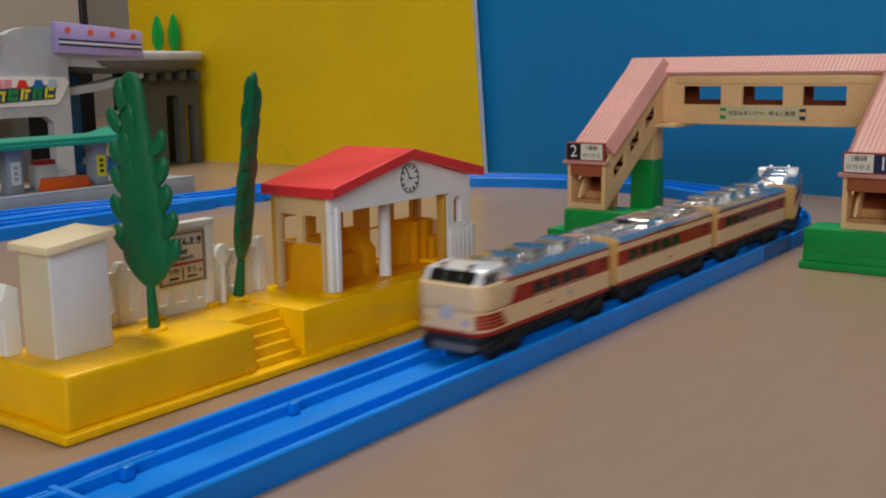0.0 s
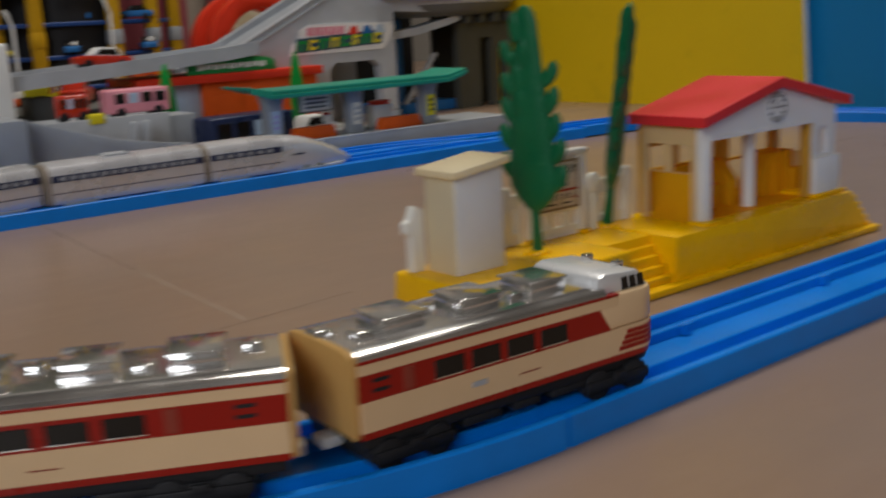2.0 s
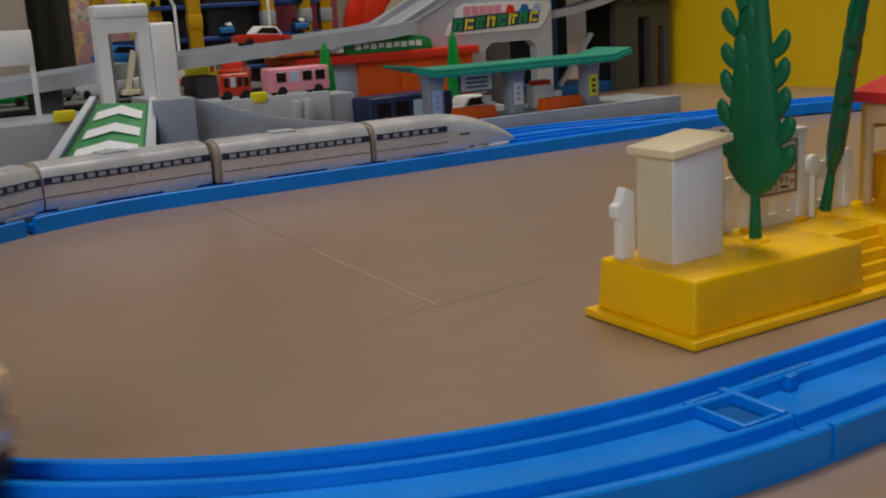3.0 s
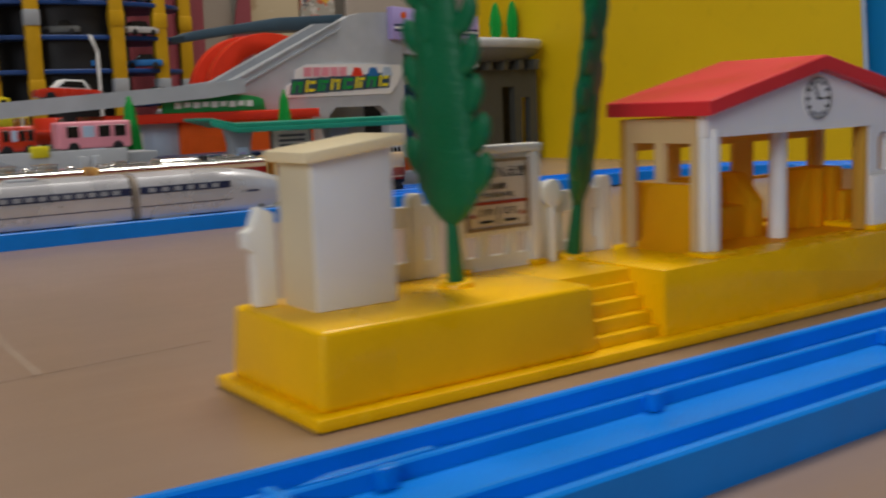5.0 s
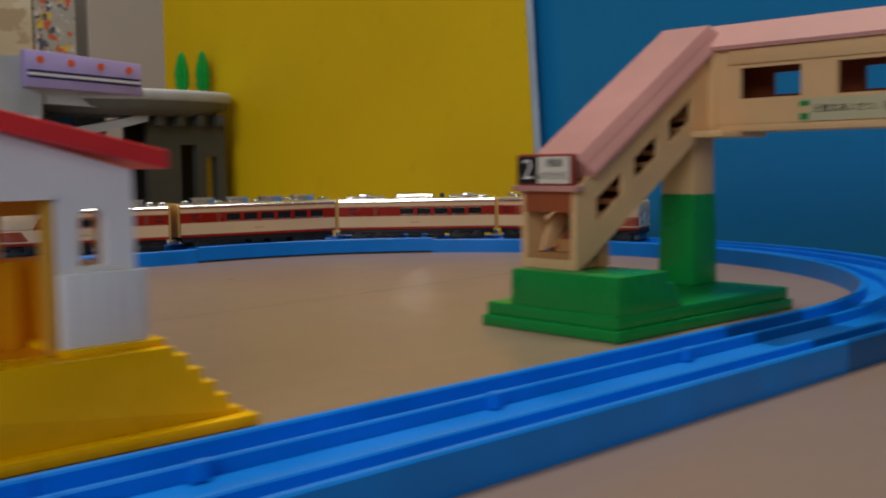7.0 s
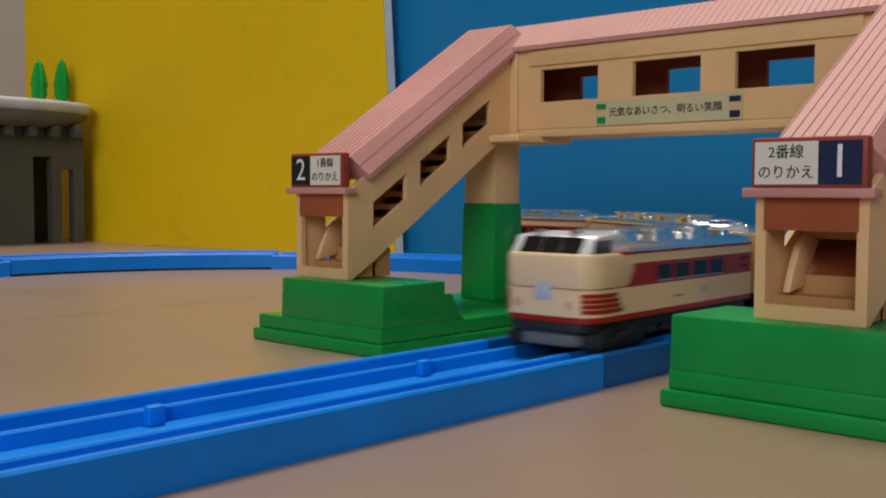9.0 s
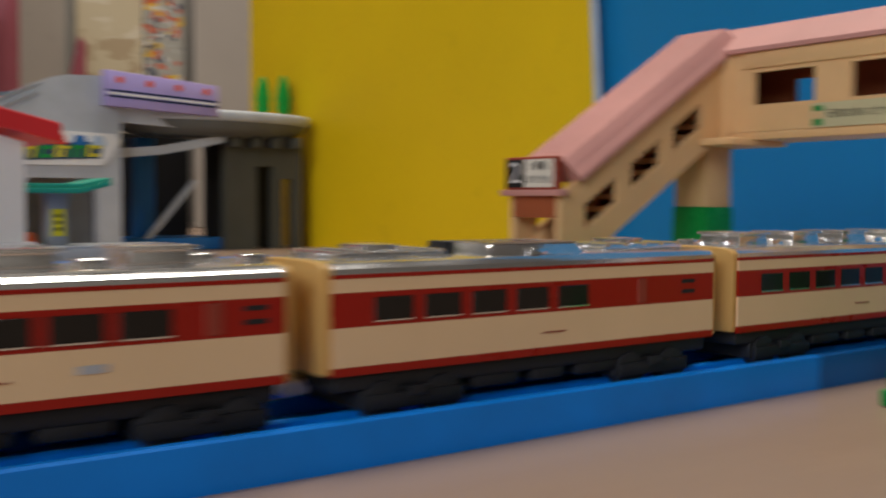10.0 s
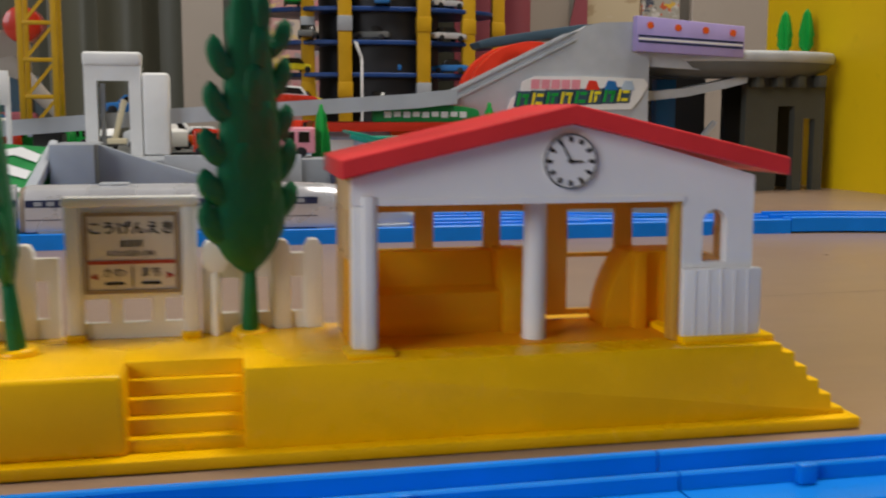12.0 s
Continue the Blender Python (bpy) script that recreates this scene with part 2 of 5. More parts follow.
def part(name, bm, material, parent=None, label="", smooth=True):
    """Links a bmesh as one mesh object, under a thing or a part."""
    bmesh.ops.recalc_face_normals(bm, faces=bm.faces)
    me = bpy.data.meshes.new(name)
    for f in bm.faces:
        f.smooth = smooth
    bm.to_mesh(me)
    bm.free()
    me.materials.append(M[material] if isinstance(material, str) else material)
    if smooth:
        crisp_faces(me)
        me.set_sharp_from_angle(angle=radians(35))
    ob = new(name, me)
    if parent is not None:
        ob.parent = parent
    return tagged(ob, label)


def thing(name, label, category, m=None, group=""):
    ob = new(name)
    ob.empty_display_size = 0.01
    if m is not None:
        ob.matrix_world = m
    return tagged(ob, label, category, group)


def lettering(name, text, size, m, material, parent, align="CENTER", bold=0.0):
    """Flat letters of the built-in font as a mesh, 0.1 mm thick, in the pose m."""
    cu = bpy.data.curves.new(name, "FONT")
    cu.body, cu.size, cu.align_x, cu.align_y, cu.extrude, cu.resolution_u = text, size, align, "CENTER", 0.00006, 2
    cu.offset = bold * size
    tmp = bpy.data.objects.new(name + "_curve", cu)
    scene.collection.objects.link(tmp)
    dg = bpy.context.evaluated_depsgraph_get()
    me = bpy.data.meshes.new_from_object(tmp.evaluated_get(dg))
    bpy.data.objects.remove(tmp)
    me.materials.clear()
    me.materials.append(M[material])
    ob = new(name, me)
    ob.parent = parent
    ob.matrix_local = m
    return ob


# ---- the room ----
floor = tagged(part("floor", box(B(), -2.6, 3.4, -2.6, 2.6, -0.02, 0.0), "floor", smooth=False), "pale pinkish beige laminate floor with faint grain", "floor", kind="structure")
for nm, args in (("wall_north", (-2.6, 3.4, 1.9, 2.0, 0, 2.4)), ("wall_south", (-2.6, 3.4, -2.6, -2.5, 0, 2.4)),
                 ("wall_west", (-2.6, -2.5, -2.5, 1.9, 0, 2.4)), ("wall_east", (3.3, 3.4, -2.5, 1.9, 0, 2.4))):
    tagged(part(nm, box(B(), *args), "wall", smooth=False), "plain off-white painted room wall", "wall", kind="structure")
tagged(part("ceiling", box(B(), -2.6, 3.4, -2.6, 2.0, 2.4, 2.45), "wall", smooth=False), "plain off-white ceiling", "ceiling", kind="structure")


def seam(x0, y0, x1, y1, w):
    d = Vector((x1 - x0, y1 - y0)).normalized()
    n = Vector((-d.y, d.x)) * w
    bm = B()
    steps, rnd = 26, random.Random(int(1000 * (x0 + 5 * y1) + 9000))
    lo, hi = [], []
    for i in range(steps + 1):
        p = Vector((x0, y0)).lerp(Vector((x1, y1)), i / steps)
        k = rnd.uniform(0.4, 1.1)
        lo.append(bm.verts.new((*(p - n * k), 0.00012)))
        hi.append(bm.verts.new((*(p + n * k), 0.00012)))
    for i in range(steps):
        bm.faces.new((lo[i], lo[i + 1], hi[i + 1], hi[i]))
    return bm


M["seam"] = plastic("dusty_seam", (0.27, 0.20, 0.15), 0.7)
M["seam_light"] = plastic("pale_filler", (0.40, 0.31, 0.24), 0.6)
tagged(part("floor_seam", seam(-0.014, 0.42, -0.0255, 0.22, 0.0005), "seam"), "thin dark joint between floor boards", "floor joint", kind="structure")
tagged(part("floor_seam", seam(-0.0255, 0.22, -0.031, 0.098, 0.0006), "seam_light"), "pale filled joint between floor boards", "floor joint", kind="structure")
tagged(part("floor_seam", seam(-0.06, 0.094, 0.02, 0.103, 0.0004), "seam"), "thin dark joint between floor boards", "floor joint", kind="structure")
tagged(part("floor_seam", seam(0.10, 0.16, 0.56, 0.19, 0.0004), "seam"), "thin dark joint between floor boards", "floor joint", kind="structure")


def standing_board(name, label, x0, y0, x1, y1, height, thick, slant, face):
    """A tall card on the floor from (x0, y0) to (x1, y1); slant: how far its near upright edge runs along it up to the top."""
    d = Vector((x1 - x0, y1 - y0, 0)).normalized()
    n = Vector((-d.y, d.x, 0)) * thick
    a, b = Vector((x0, y0, 0)), Vector((x1, y1, 0))
    up = Vector((0, 0, height))
    t = thing(name, label, "board")
    for nm, mat, s0, s1 in (("face_sheet", face, 0.0, 0.08), ("foam_core", "foam", 0.08, 1.0)):
        bm = B()
        vs = [[bm.verts.new(p - n * s) for p in (a, b, b + up, a + up + d * slant)] for s in (s0, s1)]
        bm.faces.new(vs[0])
        bm.faces.new(vs[1])
        for i in range(4):
            bm.faces.new((vs[0][i], vs[0][(i + 1) % 4], vs[1][(i + 1) % 4], vs[1][i]))
        part(nm, bm, mat, t, "", smooth=False)
    return t


standing_board("yellow_board", "tall yellow card board with white foam edge standing upright", 0.7355, 0.347, 0.690, 0.86, 0.46, 0.0095, 0.030, "board_yellow")
standing_board("blue_board", "tall blue card board standing upright behind the track", 0.695, -0.34, 0.78, 0.62, 0.46, 0.006, 0.0, "board_blue")


# ---- the blue rails ----
FRONT_R, FRONT_L = Vector((0.455, -0.0485)), Vector((-0.030, -0.0535))
BACK_IN, BACK_OUT = 0.404, 0.4475


def arc(cx, cy, r, a0, a1, n):
    return [(cx + r * math.cos(radians(a0 + (a1 - a0) * i / n)), cy + r * math.sin(radians(a0 + (a1 - a0) * i / n))) for i in range(n + 1)]


def line(a, b, n):
    return [(a[0] + (b[0] - a[0]) * i / n, a[1] + (b[1] - a[1]) * i / n) for i in range(n + 1)]


def bend(x0, y0, x1, y1, n):
    """An S from one straight to a parallel one."""
    return [(x0 + (x1 - x0) * i / n, y0 + (y1 - y0) * (0.5 - 0.5 * math.cos(math.pi * i / n))) for i in range(n + 1)]


R_RIGHT = (BACK_IN - FRONT_R.y) / 2
R_LEFT = (BACK_OUT - FRONT_L.y) / 2
CY_R, CY_L = (BACK_IN + FRONT_R.y) / 2, (BACK_OUT + FRONT_L.y) / 2
LOOP = [line(FRONT_R, FRONT_L, 40)[:-1], arc(FRONT_L.x, CY_L, R_LEFT, 270, 90, 72)[:-1], line((FRONT_L.x, BACK_OUT), (0.26, BACK_OUT), 24)[:-1],
        bend(0.26, BACK_OUT, FRONT_R.x, BACK_IN, 24)[:-1], arc(FRONT_R.x, CY_R, R_RIGHT, 90, -90, 64)]
LOOP = [p for seg in LOOP for p in seg]
CUM = [0.0]
for p, q in zip(LOOP, LOOP[1:]):
    CUM.append(CUM[-1] + math.dist(p, q))
LAP = CUM[-1]


def on_loop(s):
    s %= LAP
    return Vector((float(np.interp(s, CUM, [p[0] for p in LOOP])), float(np.interp(s, CUM, [p[1] for p in LOOP]))))


# outlines across a rail: offset from its middle and height
RAIL_BED = [(-0.0186, 0.0), (-0.0186, 0.0050), (-0.0106, 0.0050), (-0.0103, 0.0078), (-0.0099, 0.0082), (-0.0089, 0.0082), (-0.0085, 0.0078), (-0.0083, 0.0050), (0.0083, 0.0050), (0.0085, 0.0078), (0.0089, 0.0082), (0.0099, 0.0082), (0.0103, 0.0078), (0.0106, 0.0050), (0.0186, 0.0050), (0.0186, 0.0)]
RAIL_WALL = [(0.0186, 0.0), (0.0186, 0.0085), (0.0190, 0.0090), (0.0206, 0.0090), (0.0211, 0.0085), (0.0211, 0.0)]


def rail_bm(pts, outline):
    bm = B()
    rings = []
    for i, p in enumerate(pts):
        a, b = pts[max(0, i - 1)], pts[min(len(pts) - 1, i + 1)]
        d = Vector((b[0] - a[0], b[1] - a[1])).normalized()
        n = Vector((-d.y, d.x))
        rings.append([bm.verts.new((p[0] + n.x * o, p[1] + n.y * o, z)) for o, z in outline])
    for r0, r1 in zip(rings, rings[1:]):
        for k in range(len(outline)):
            k2 = (k + 1) % len(outline)
            bm.faces.new((r0[k], r0[k2], r1[k2], r1[k]))
    bm.faces.new(rings[0])
    bm.faces.new(rings[-1])
    return bm


def rail_piece(pts, label, lift=0.0, nubs=(), colour="track"):
    t = thing("toy_rail", label, "toy rail", pose(0, 0, lift), group="blue toy rails")
    part("rail_bed", rail_bm(pts, RAIL_BED), colour, t)
    for s in (1, -1):
        part("rail_wall", rail_bm(pts, [(o * s, z) for o, z in RAIL_WALL]), colour, t)
    for x, y in nubs:
        part("rail_nub", bevelled(box(B(), x - 0.0019, x + 0.0019, y - 0.0013, y + 0.0013, 0.0050, 0.0090), 0.0005), "track", t)
    return t


def slice_loop(s0, s1, n):
    gap = 0.00025
    return [tuple(on_loop(s0 + gap + (s1 - s0 - 2 * gap) * i / n)) for i in range(n + 1)]


def s_of_x(x):
    return (FRONT_R.x - x) * (FRONT_R - FRONT_L).length / (FRONT_R.x - FRONT_L.x)


def front_nubs(xs):
    return [(x, FRONT_L.y + (x - FRONT_L.x) * (FRONT_R.y - FRONT_L.y) / (FRONT_R.x - FRONT_L.x) + 0.0072) for x in xs]


S_J2, S_MID, S_J1 = s_of_x(0.407), s_of_x(0.188), s_of_x(-0.031)
rail_piece(slice_loop(S_J2, S_MID, 8), "straight blue plastic toy rail beside the station", nubs=front_nubs([0.2135, 0.2905, 0.3680]))
rail_piece(slice_loop(S_MID, S_J1, 8), "straight blue plastic toy rail beside the station", nubs=front_nubs([-0.012, 0.052, 0.134]))
S_L = S_J1 + math.pi * R_LEFT
for i in range(4):
    rail_piece(slice_loop(S_J1 + (S_L - S_J1) * i / 4, S_J1 + (S_L - S_J1) * (i + 1) / 4, 18), "curved blue plastic toy rail")
S_A, S_B = S_L + 0.145, S_L + 0.29
rail_piece(slice_loop(S_L, S_A, 6), "straight blue plastic toy rail along the grey platform")
rail_piece(slice_loop(S_A, S_B, 6), "straight blue plastic toy rail along the grey platform")
S_C = LAP - math.pi * R_RIGHT
rail_piece(slice_loop(S_B, S_C, 24), "blue plastic toy rail that bends back to the loop")
for i in range(4):
    s0, s1 = S_C + math.pi * R_RIGHT * i / 4, S_C + math.pi * R_RIGHT * (i + 1) / 4
    rail_piece(slice_loop(s0, s1, 18), "curved blue plastic toy rail in front of the boards", lift=0.0012 if i == 0 else 0.0)
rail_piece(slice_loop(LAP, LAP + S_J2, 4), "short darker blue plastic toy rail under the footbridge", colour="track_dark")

# recess and tongue of the points
points = thing("rail_points", "blue plastic points with dark recess in the toy rail", "toy rail")
for x0, x1, y0, y1 in ((-0.0440, -0.0425, -0.0600, -0.0400), (-0.0425, -0.0322, -0.0600, -0.0586), (-0.0425, -0.0322, -0.0414, -0.0400)):
    part("recess_edge", bevelled(box(B(), x0, x1, y0, y1, 0.0050, 0.0076), 0.0003), "track", points)
# slab on the bed, darker blue to paint the shade of a sunken recess
part("recess_floor", box(B(), -0.0424, -0.0323, -0.0585, -0.0415, 0.0048, 0.0056), "track_dark", points)
part("recess_rim", bevelled(box(B(), -0.0322, -0.0300, -0.0610, -0.0400, 0.0050, 0.0084), 0.0004), "track", points)
part("tongue", bevelled(prism(B(), [(-0.0290, -0.0440), (-0.0200, -0.0415), (0.0000, -0.0412), (0.0000, -0.0432), (-0.0220, -0.0440)], "z", 0.0050, 0.0086), 0.0004), "track", points)

# siding on the inside of the loop, where the silver train stands
R_IN = (BACK_IN + 0.044) / 2
SIDING = arc(-0.030, BACK_IN - R_IN, R_IN, 178, 90, 44)
rail_piece([p for p in SIDING if p[0] <= -0.13], "curved blue plastic toy rail of the siding")
rail_piece([p for p in SIDING if p[0] > -0.1335], "curved blue plastic toy rail of the siding")
rail_piece(line((-0.0297, BACK_IN), (0.186, BACK_IN), 4), "straight blue plastic toy rail under the silver train")
rail_piece(line((0.1865, BACK_IN), (0.40, BACK_IN), 4), "straight blue plastic toy rail of the siding")


# ---- the yellow station ----
TOP = 0.0207
station = thing("toy_station", "yellow toy railway station with white waiting room and red roof", "toy station")


def tapered(bm, x0, x1, y0, y1, z0, z1, inset):
    lo = [bm.verts.new(p) for p in ((x0, y0, z0), (x1, y0, z0), (x1, y1, z0), (x0, y1, z0))]
    i = inset
    hi = [bm.verts.new(p) for p in ((x0 + i, y0 + i, z1), (x1 - i, y0 + i, z1), (x1 - i, y1 - i, z1), (x0 + i, y1 - i, z1))]
    bm.faces.new(lo)
    bm.faces.new(hi)
    for k in range(4):
        bm.faces.new((lo[k], lo[(k + 1) % 4], hi[(k + 1) % 4], hi[k]))
    return bm


part("base_flange", bevelled(box(B(), 0.0, 0.2545, 0.0, 0.0525, 0.0, 0.0032), 0.0011), "yellow", station)
part("platform", bevelled(tapered(B(), 0.0032, 0.0835, 0.0032, 0.0495, 0.003, TOP, 0.001), 0.0014, 3), "yellow", station)
end_steps = [(0.1078, 0.0030), (0.2520, 0.0030)]
for i in range(5):
    end_steps += [(0.2515 - 0.0034 * i, 0.0048 + 0.0036 * i), (0.2483 - 0.0034 * i, 0.0048 + 0.0036 * i)]
part("platform", bevelled(prism(B(), end_steps[:-1] + [(0.2345, 0.0192), (0.2345, TOP + 0.0006), (0.1078, TOP + 0.0006)], "y", 0.0034, 0.0492), 0.0006), "yellow", station)
part("platform", bevelled(box(B(), 0.081, 0.110, 0.0165, 0.0485, 0.003, TOP), 0.0005), "yellow", station)
for i in range(4):
    part("step", bevelled(box(B(), 0.0828, 0.1085, 0.0052 + 0.003 * i, 0.018, 0.0031, 0.0062 + 0.0036 * i), 0.0004), "yellow", station)
part("wall_plinth", bevelled(box(B(), 0.1305, 0.1415, 0.0065, 0.0160, TOP + 0.0004, 0.0226), 0.0005), "yellow", station)
part("wall_plinth", bevelled(box(B(), 0.2105, 0.2340, 0.0065, 0.0450, TOP + 0.0004, 0.0230), 0.0005), "yellow", station)
Z0 = 0.0226
WF, WB = 0.0100, 0.0415
# front wall: two piers, gable with the clock
part("front_pier", bevelled(box(B(), 0.1322, 0.1380, WF, WF + 0.0032, Z0, 0.0552), 0.0005), "white", station)
part("pier_moulding", bevelled(box(B(), 0.1345, 0.1372, WF - 0.0010, WF, Z0, 0.0575), 0.0004), "white", station)
arch_c, arch_r = 0.2191, 0.0031
for side in (-1, 1):
    edge = 0.2110 if side < 0 else 0.2290
    turn = [(arch_c + side * arch_r * math.cos(a), 0.0500 + arch_r * math.sin(a)) for a in np.linspace(0, math.pi / 2, 8)]
    part("front_pier", prism(B(), [(edge, Z0), (arch_c, Z0), (arch_c, 0.0405), (arch_c + side * arch_r, 0.0405)] + turn + [(arch_c, 0.0552), (edge, 0.0552)], "y", WF, WF + 0.0032), "white", station, smooth=False)
part("window_reveal", box(B(), 0.2222, 0.2230, WF + 0.0034, WF + 0.0046, 0.0400, 0.0545), "ochre", station)
part("inner_jamb", bevelled(box(B(), 0.2090, 0.2108, WF + 0.0004, WF + 0.0048, TOP + 0.0008, 0.0600), 0.0003), "ochre", station)
part("low_wall", bevelled(box(B(), 0.2105, 0.2308, WF - 0.0022, WF - 0.0001, Z0, 0.0392), 0.0007), "white", station)
for i in range(5):
    part("wall_groove", box(B(), 0.2133 + 0.0034 * i, 0.2137 + 0.0034 * i, WF - 0.0024, WF - 0.0021, Z0 + 0.0005, 0.0388), "white", station)
gable = B()
prism(gable, [(0.1322, 0.0552), (0.2290, 0.0552), (0.2290, 0.0612), (0.1825, 0.0742), (0.1322, 0.0612)], "y", WF, WF + 0.0030)
part("gable", gable, "white", station, smooth=False)
part("gable_rim", box(B(), 0.1380, 0.2110, WF - 0.0005, WF, 0.0552, 0.0566), "white", station, smooth=False)
# sides and back
side_holes = [(0.0158, 0.0262, 0.0420, 0.0535), (0.0296, 0.0390, 0.0420, 0.0535)]
part("side_wall", holed(B(), "x", 0.1322, 0.1342, WF + 0.0034, WB, Z0, 0.0605, side_holes + [(0.0158, 0.0390, Z0 - 0.001, 0.0418)]), "wall_clear", station, smooth=False)
part("side_wall", holed(B(), "x", 0.2270, 0.2290, WF + 0.0034, WB, Z0, 0.0605, [(0.0150, 0.0250, 0.0395, 0.0550), (0.0268, 0.0390, 0.0395, 0.0550)]), "wall_clear", station, smooth=False)
apron = [(0.0159, TOP + 0.0004), (0.0380, TOP + 0.0004), (0.0350, 0.0260), (0.0335, 0.0330), (0.0330, 0.0400), (0.0300, 0.0416), (0.0159, 0.0416)]
part("bench_apron", bevelled(prism(B(), apron, "x", 0.1326, 0.1340), 0.0003), "amber", station, "amber panel under the side windows")
wins = [(0.1375, 0.1520, 0.0412), (0.1568, 0.1702, 0.0412), (0.1745, 0.1835, 0.0412), (0.1928, 0.2062, 0.0390), (0.2108, 0.2250, 0.0390)]
back_holes = [(a, b, z, 0.0507) for a, b, z in wins] + [(0.1928, 0.2062, 0.0240, 0.0380)]
part("back_wall", holed(B(), "y", WB, WB + 0.0022, 0.1322, 0.2290, Z0, 0.0605, back_holes), "ochre", station, smooth=False)
part("inner_floor", box(B(), 0.1352, 0.2262, WF + 0.0036, WB - 0.0012, TOP + 0.0005, 0.0216), "amber", station)
part("pillar", tube(B(), 0.1775, 0.0200, 0.0214, 0.0600, 0.0029, 0.0027, 24), "white", station)
# benches
part("bench", bevelled(prism(B(), [(0.0408, 0.0214), (0.0280, 0.0214), (0.0280, 0.0318), (0.0350, 0.0325), (0.0365, 0.0412), (0.0408, 0.0412)], "x", 0.1378, 0.1715), 0.0006), "amber", station)
part("bench_end", bevelled(prism(B(), [(0.0408, 0.0214), (0.0255, 0.0214), (0.0255, 0.0330), (0.0330, 0.0418), (0.0408, 0.0418)], "x", 0.1715, 0.1780), 0.0006), "amber", station)
desk = [(0.1985, 0.0214)] + [(0.1985 + 0.0065 * math.sin(a) ** 2, 0.0214 + 0.0195 * math.sin(a)) for a in np.linspace(0.15, math.pi / 2, 8)] + [(0.2235, 0.0409), (0.2235, 0.0214)]
part("ticket_booth", bevelled(prism(B(), desk, "y", 0.0280, 0.0406), 0.0006), "amber", station)
for x in (0.2052, 0.2128):
    part("booth_pilaster", bevelled(box(B(), x, x + 0.0034, 0.0248, 0.0279, 0.0214, 0.0413), 0.0005), "amber", station)
part("booth_counter", bevelled(box(B(), 0.2162, 0.2240, 0.0225, 0.0279, 0.0214, 0.0330), 0.0005), "amber", station)
# roof
roof = B()
RT = 0.0043
for sgn in (-1, 1):
    xe = 0.1294 if sgn < 0 else 0.2362
    pts = [(0.1826, 0.0778), (xe, 0.0655), (xe, 0.0655 - RT), (0.1826, 0.0778 - RT - 0.0002)]
    prism(roof, pts, "y", 0.0062, 0.0468)
bmesh.ops.remove_doubles(roof, verts=roof.verts, dist=0.00001)
part("roof", bevelled(roof, 0.0005), "roof_red", station, "glossy red gabled plastic roof", smooth=False)
# clock
clock = part("clock", rod(B(), "y", (0.1826, 0.0648), 0.0064, WF - 0.0006, WF, 40), "white", station, "white round clock with black marks")
ring = B()
for i in range(48):
    a0, a1 = 2 * math.pi * i / 48, 2 * math.pi * (i + 1) / 48
    pts = [(0.1826 + r * math.sin(a), 0.0648 + r * math.cos(a)) for r, a in ((0.0064, a0), (0.0064, a1), (0.0060, a1), (0.0060, a0))]
    prism(ring, pts, "y", WF - 0.0009, WF - 0.0005)
bmesh.ops.remove_doubles(ring, verts=ring.verts, dist=0.00001)
part("clock_rim", ring, "dark_grey", clock)
for i in range(12):
    a = 2 * math.pi * i / 12
    u, v = Vector((math.sin(a), math.cos(a))), Vector((math.cos(a), -math.sin(a)))
    c = Vector((0.1826, 0.0648))
    pts = [tuple(c + u * r + v * w) for r, w in ((0.0044, -0.00035), (0.0056, -0.00045), (0.0056, 0.00045), (0.0044, 0.00035))]
    part("hour_mark", prism(B(), pts, "y", WF - 0.0009, WF - 0.0006), "black", clock)
for a, ln, w in ((radians(92), 0.0030, 0.0003), (radians(-28), 0.0046, 0.00022)):
    u, v = Vector((math.sin(a), math.cos(a))), Vector((math.cos(a), -math.sin(a)))
    c = Vector((0.1826, 0.0648))
    pts = [tuple(c + u * r + v * k * w) for r, k in ((-0.0006, -1), (ln, -0.6), (ln, 0.6), (-0.0006, 1))]
    part("pointer", prism(B(), pts, "y", WF - 0.0010, WF - 0.0006), "black", clock)

# kiosk
kiosk = part("kiosk", bevelled(prism(B(), [(0.0138, TOP - 0.0002), (0.0362, TOP - 0.0002), (0.0360, 0.0582), (0.0140, 0.0556)], "y", 0.0240, 0.0405), 0.0004), "ivory", station, "cream kiosk cabinet with white front")
part("kiosk_front", bevelled(prism(B(), [(0.0140, TOP), (0.0360, TOP), (0.0359, 0.0580), (0.0141, 0.0554)], "y", 0.0232, 0.0240), 0.0003), "white", kiosk)
for i in range(9):
    part("front_groove", box(B(), 0.0160 + 0.0022 * i, 0.0161 + 0.0022 * i, 0.02318, 0.02331, TOP + 0.001, 0.0560), "white", kiosk)
part("kiosk_roof", bevelled(prism(B(), [(0.0118, 0.0552), (0.0385, 0.0584), (0.0385, 0.0612), (0.0118, 0.0580)], "y", 0.0208, 0.0432), 0.0007), "ivory", kiosk)
# fence panels, name board, post with a round top
def fence(x0, x1, gaps, y=0.0452, h=0.0405):
    t = part("fence_panel", holed(B(), "y", y, y + 0.0022, x0, x1, TOP, h, gaps), "fence", station, "white picket fence panel", smooth=False)
    return t


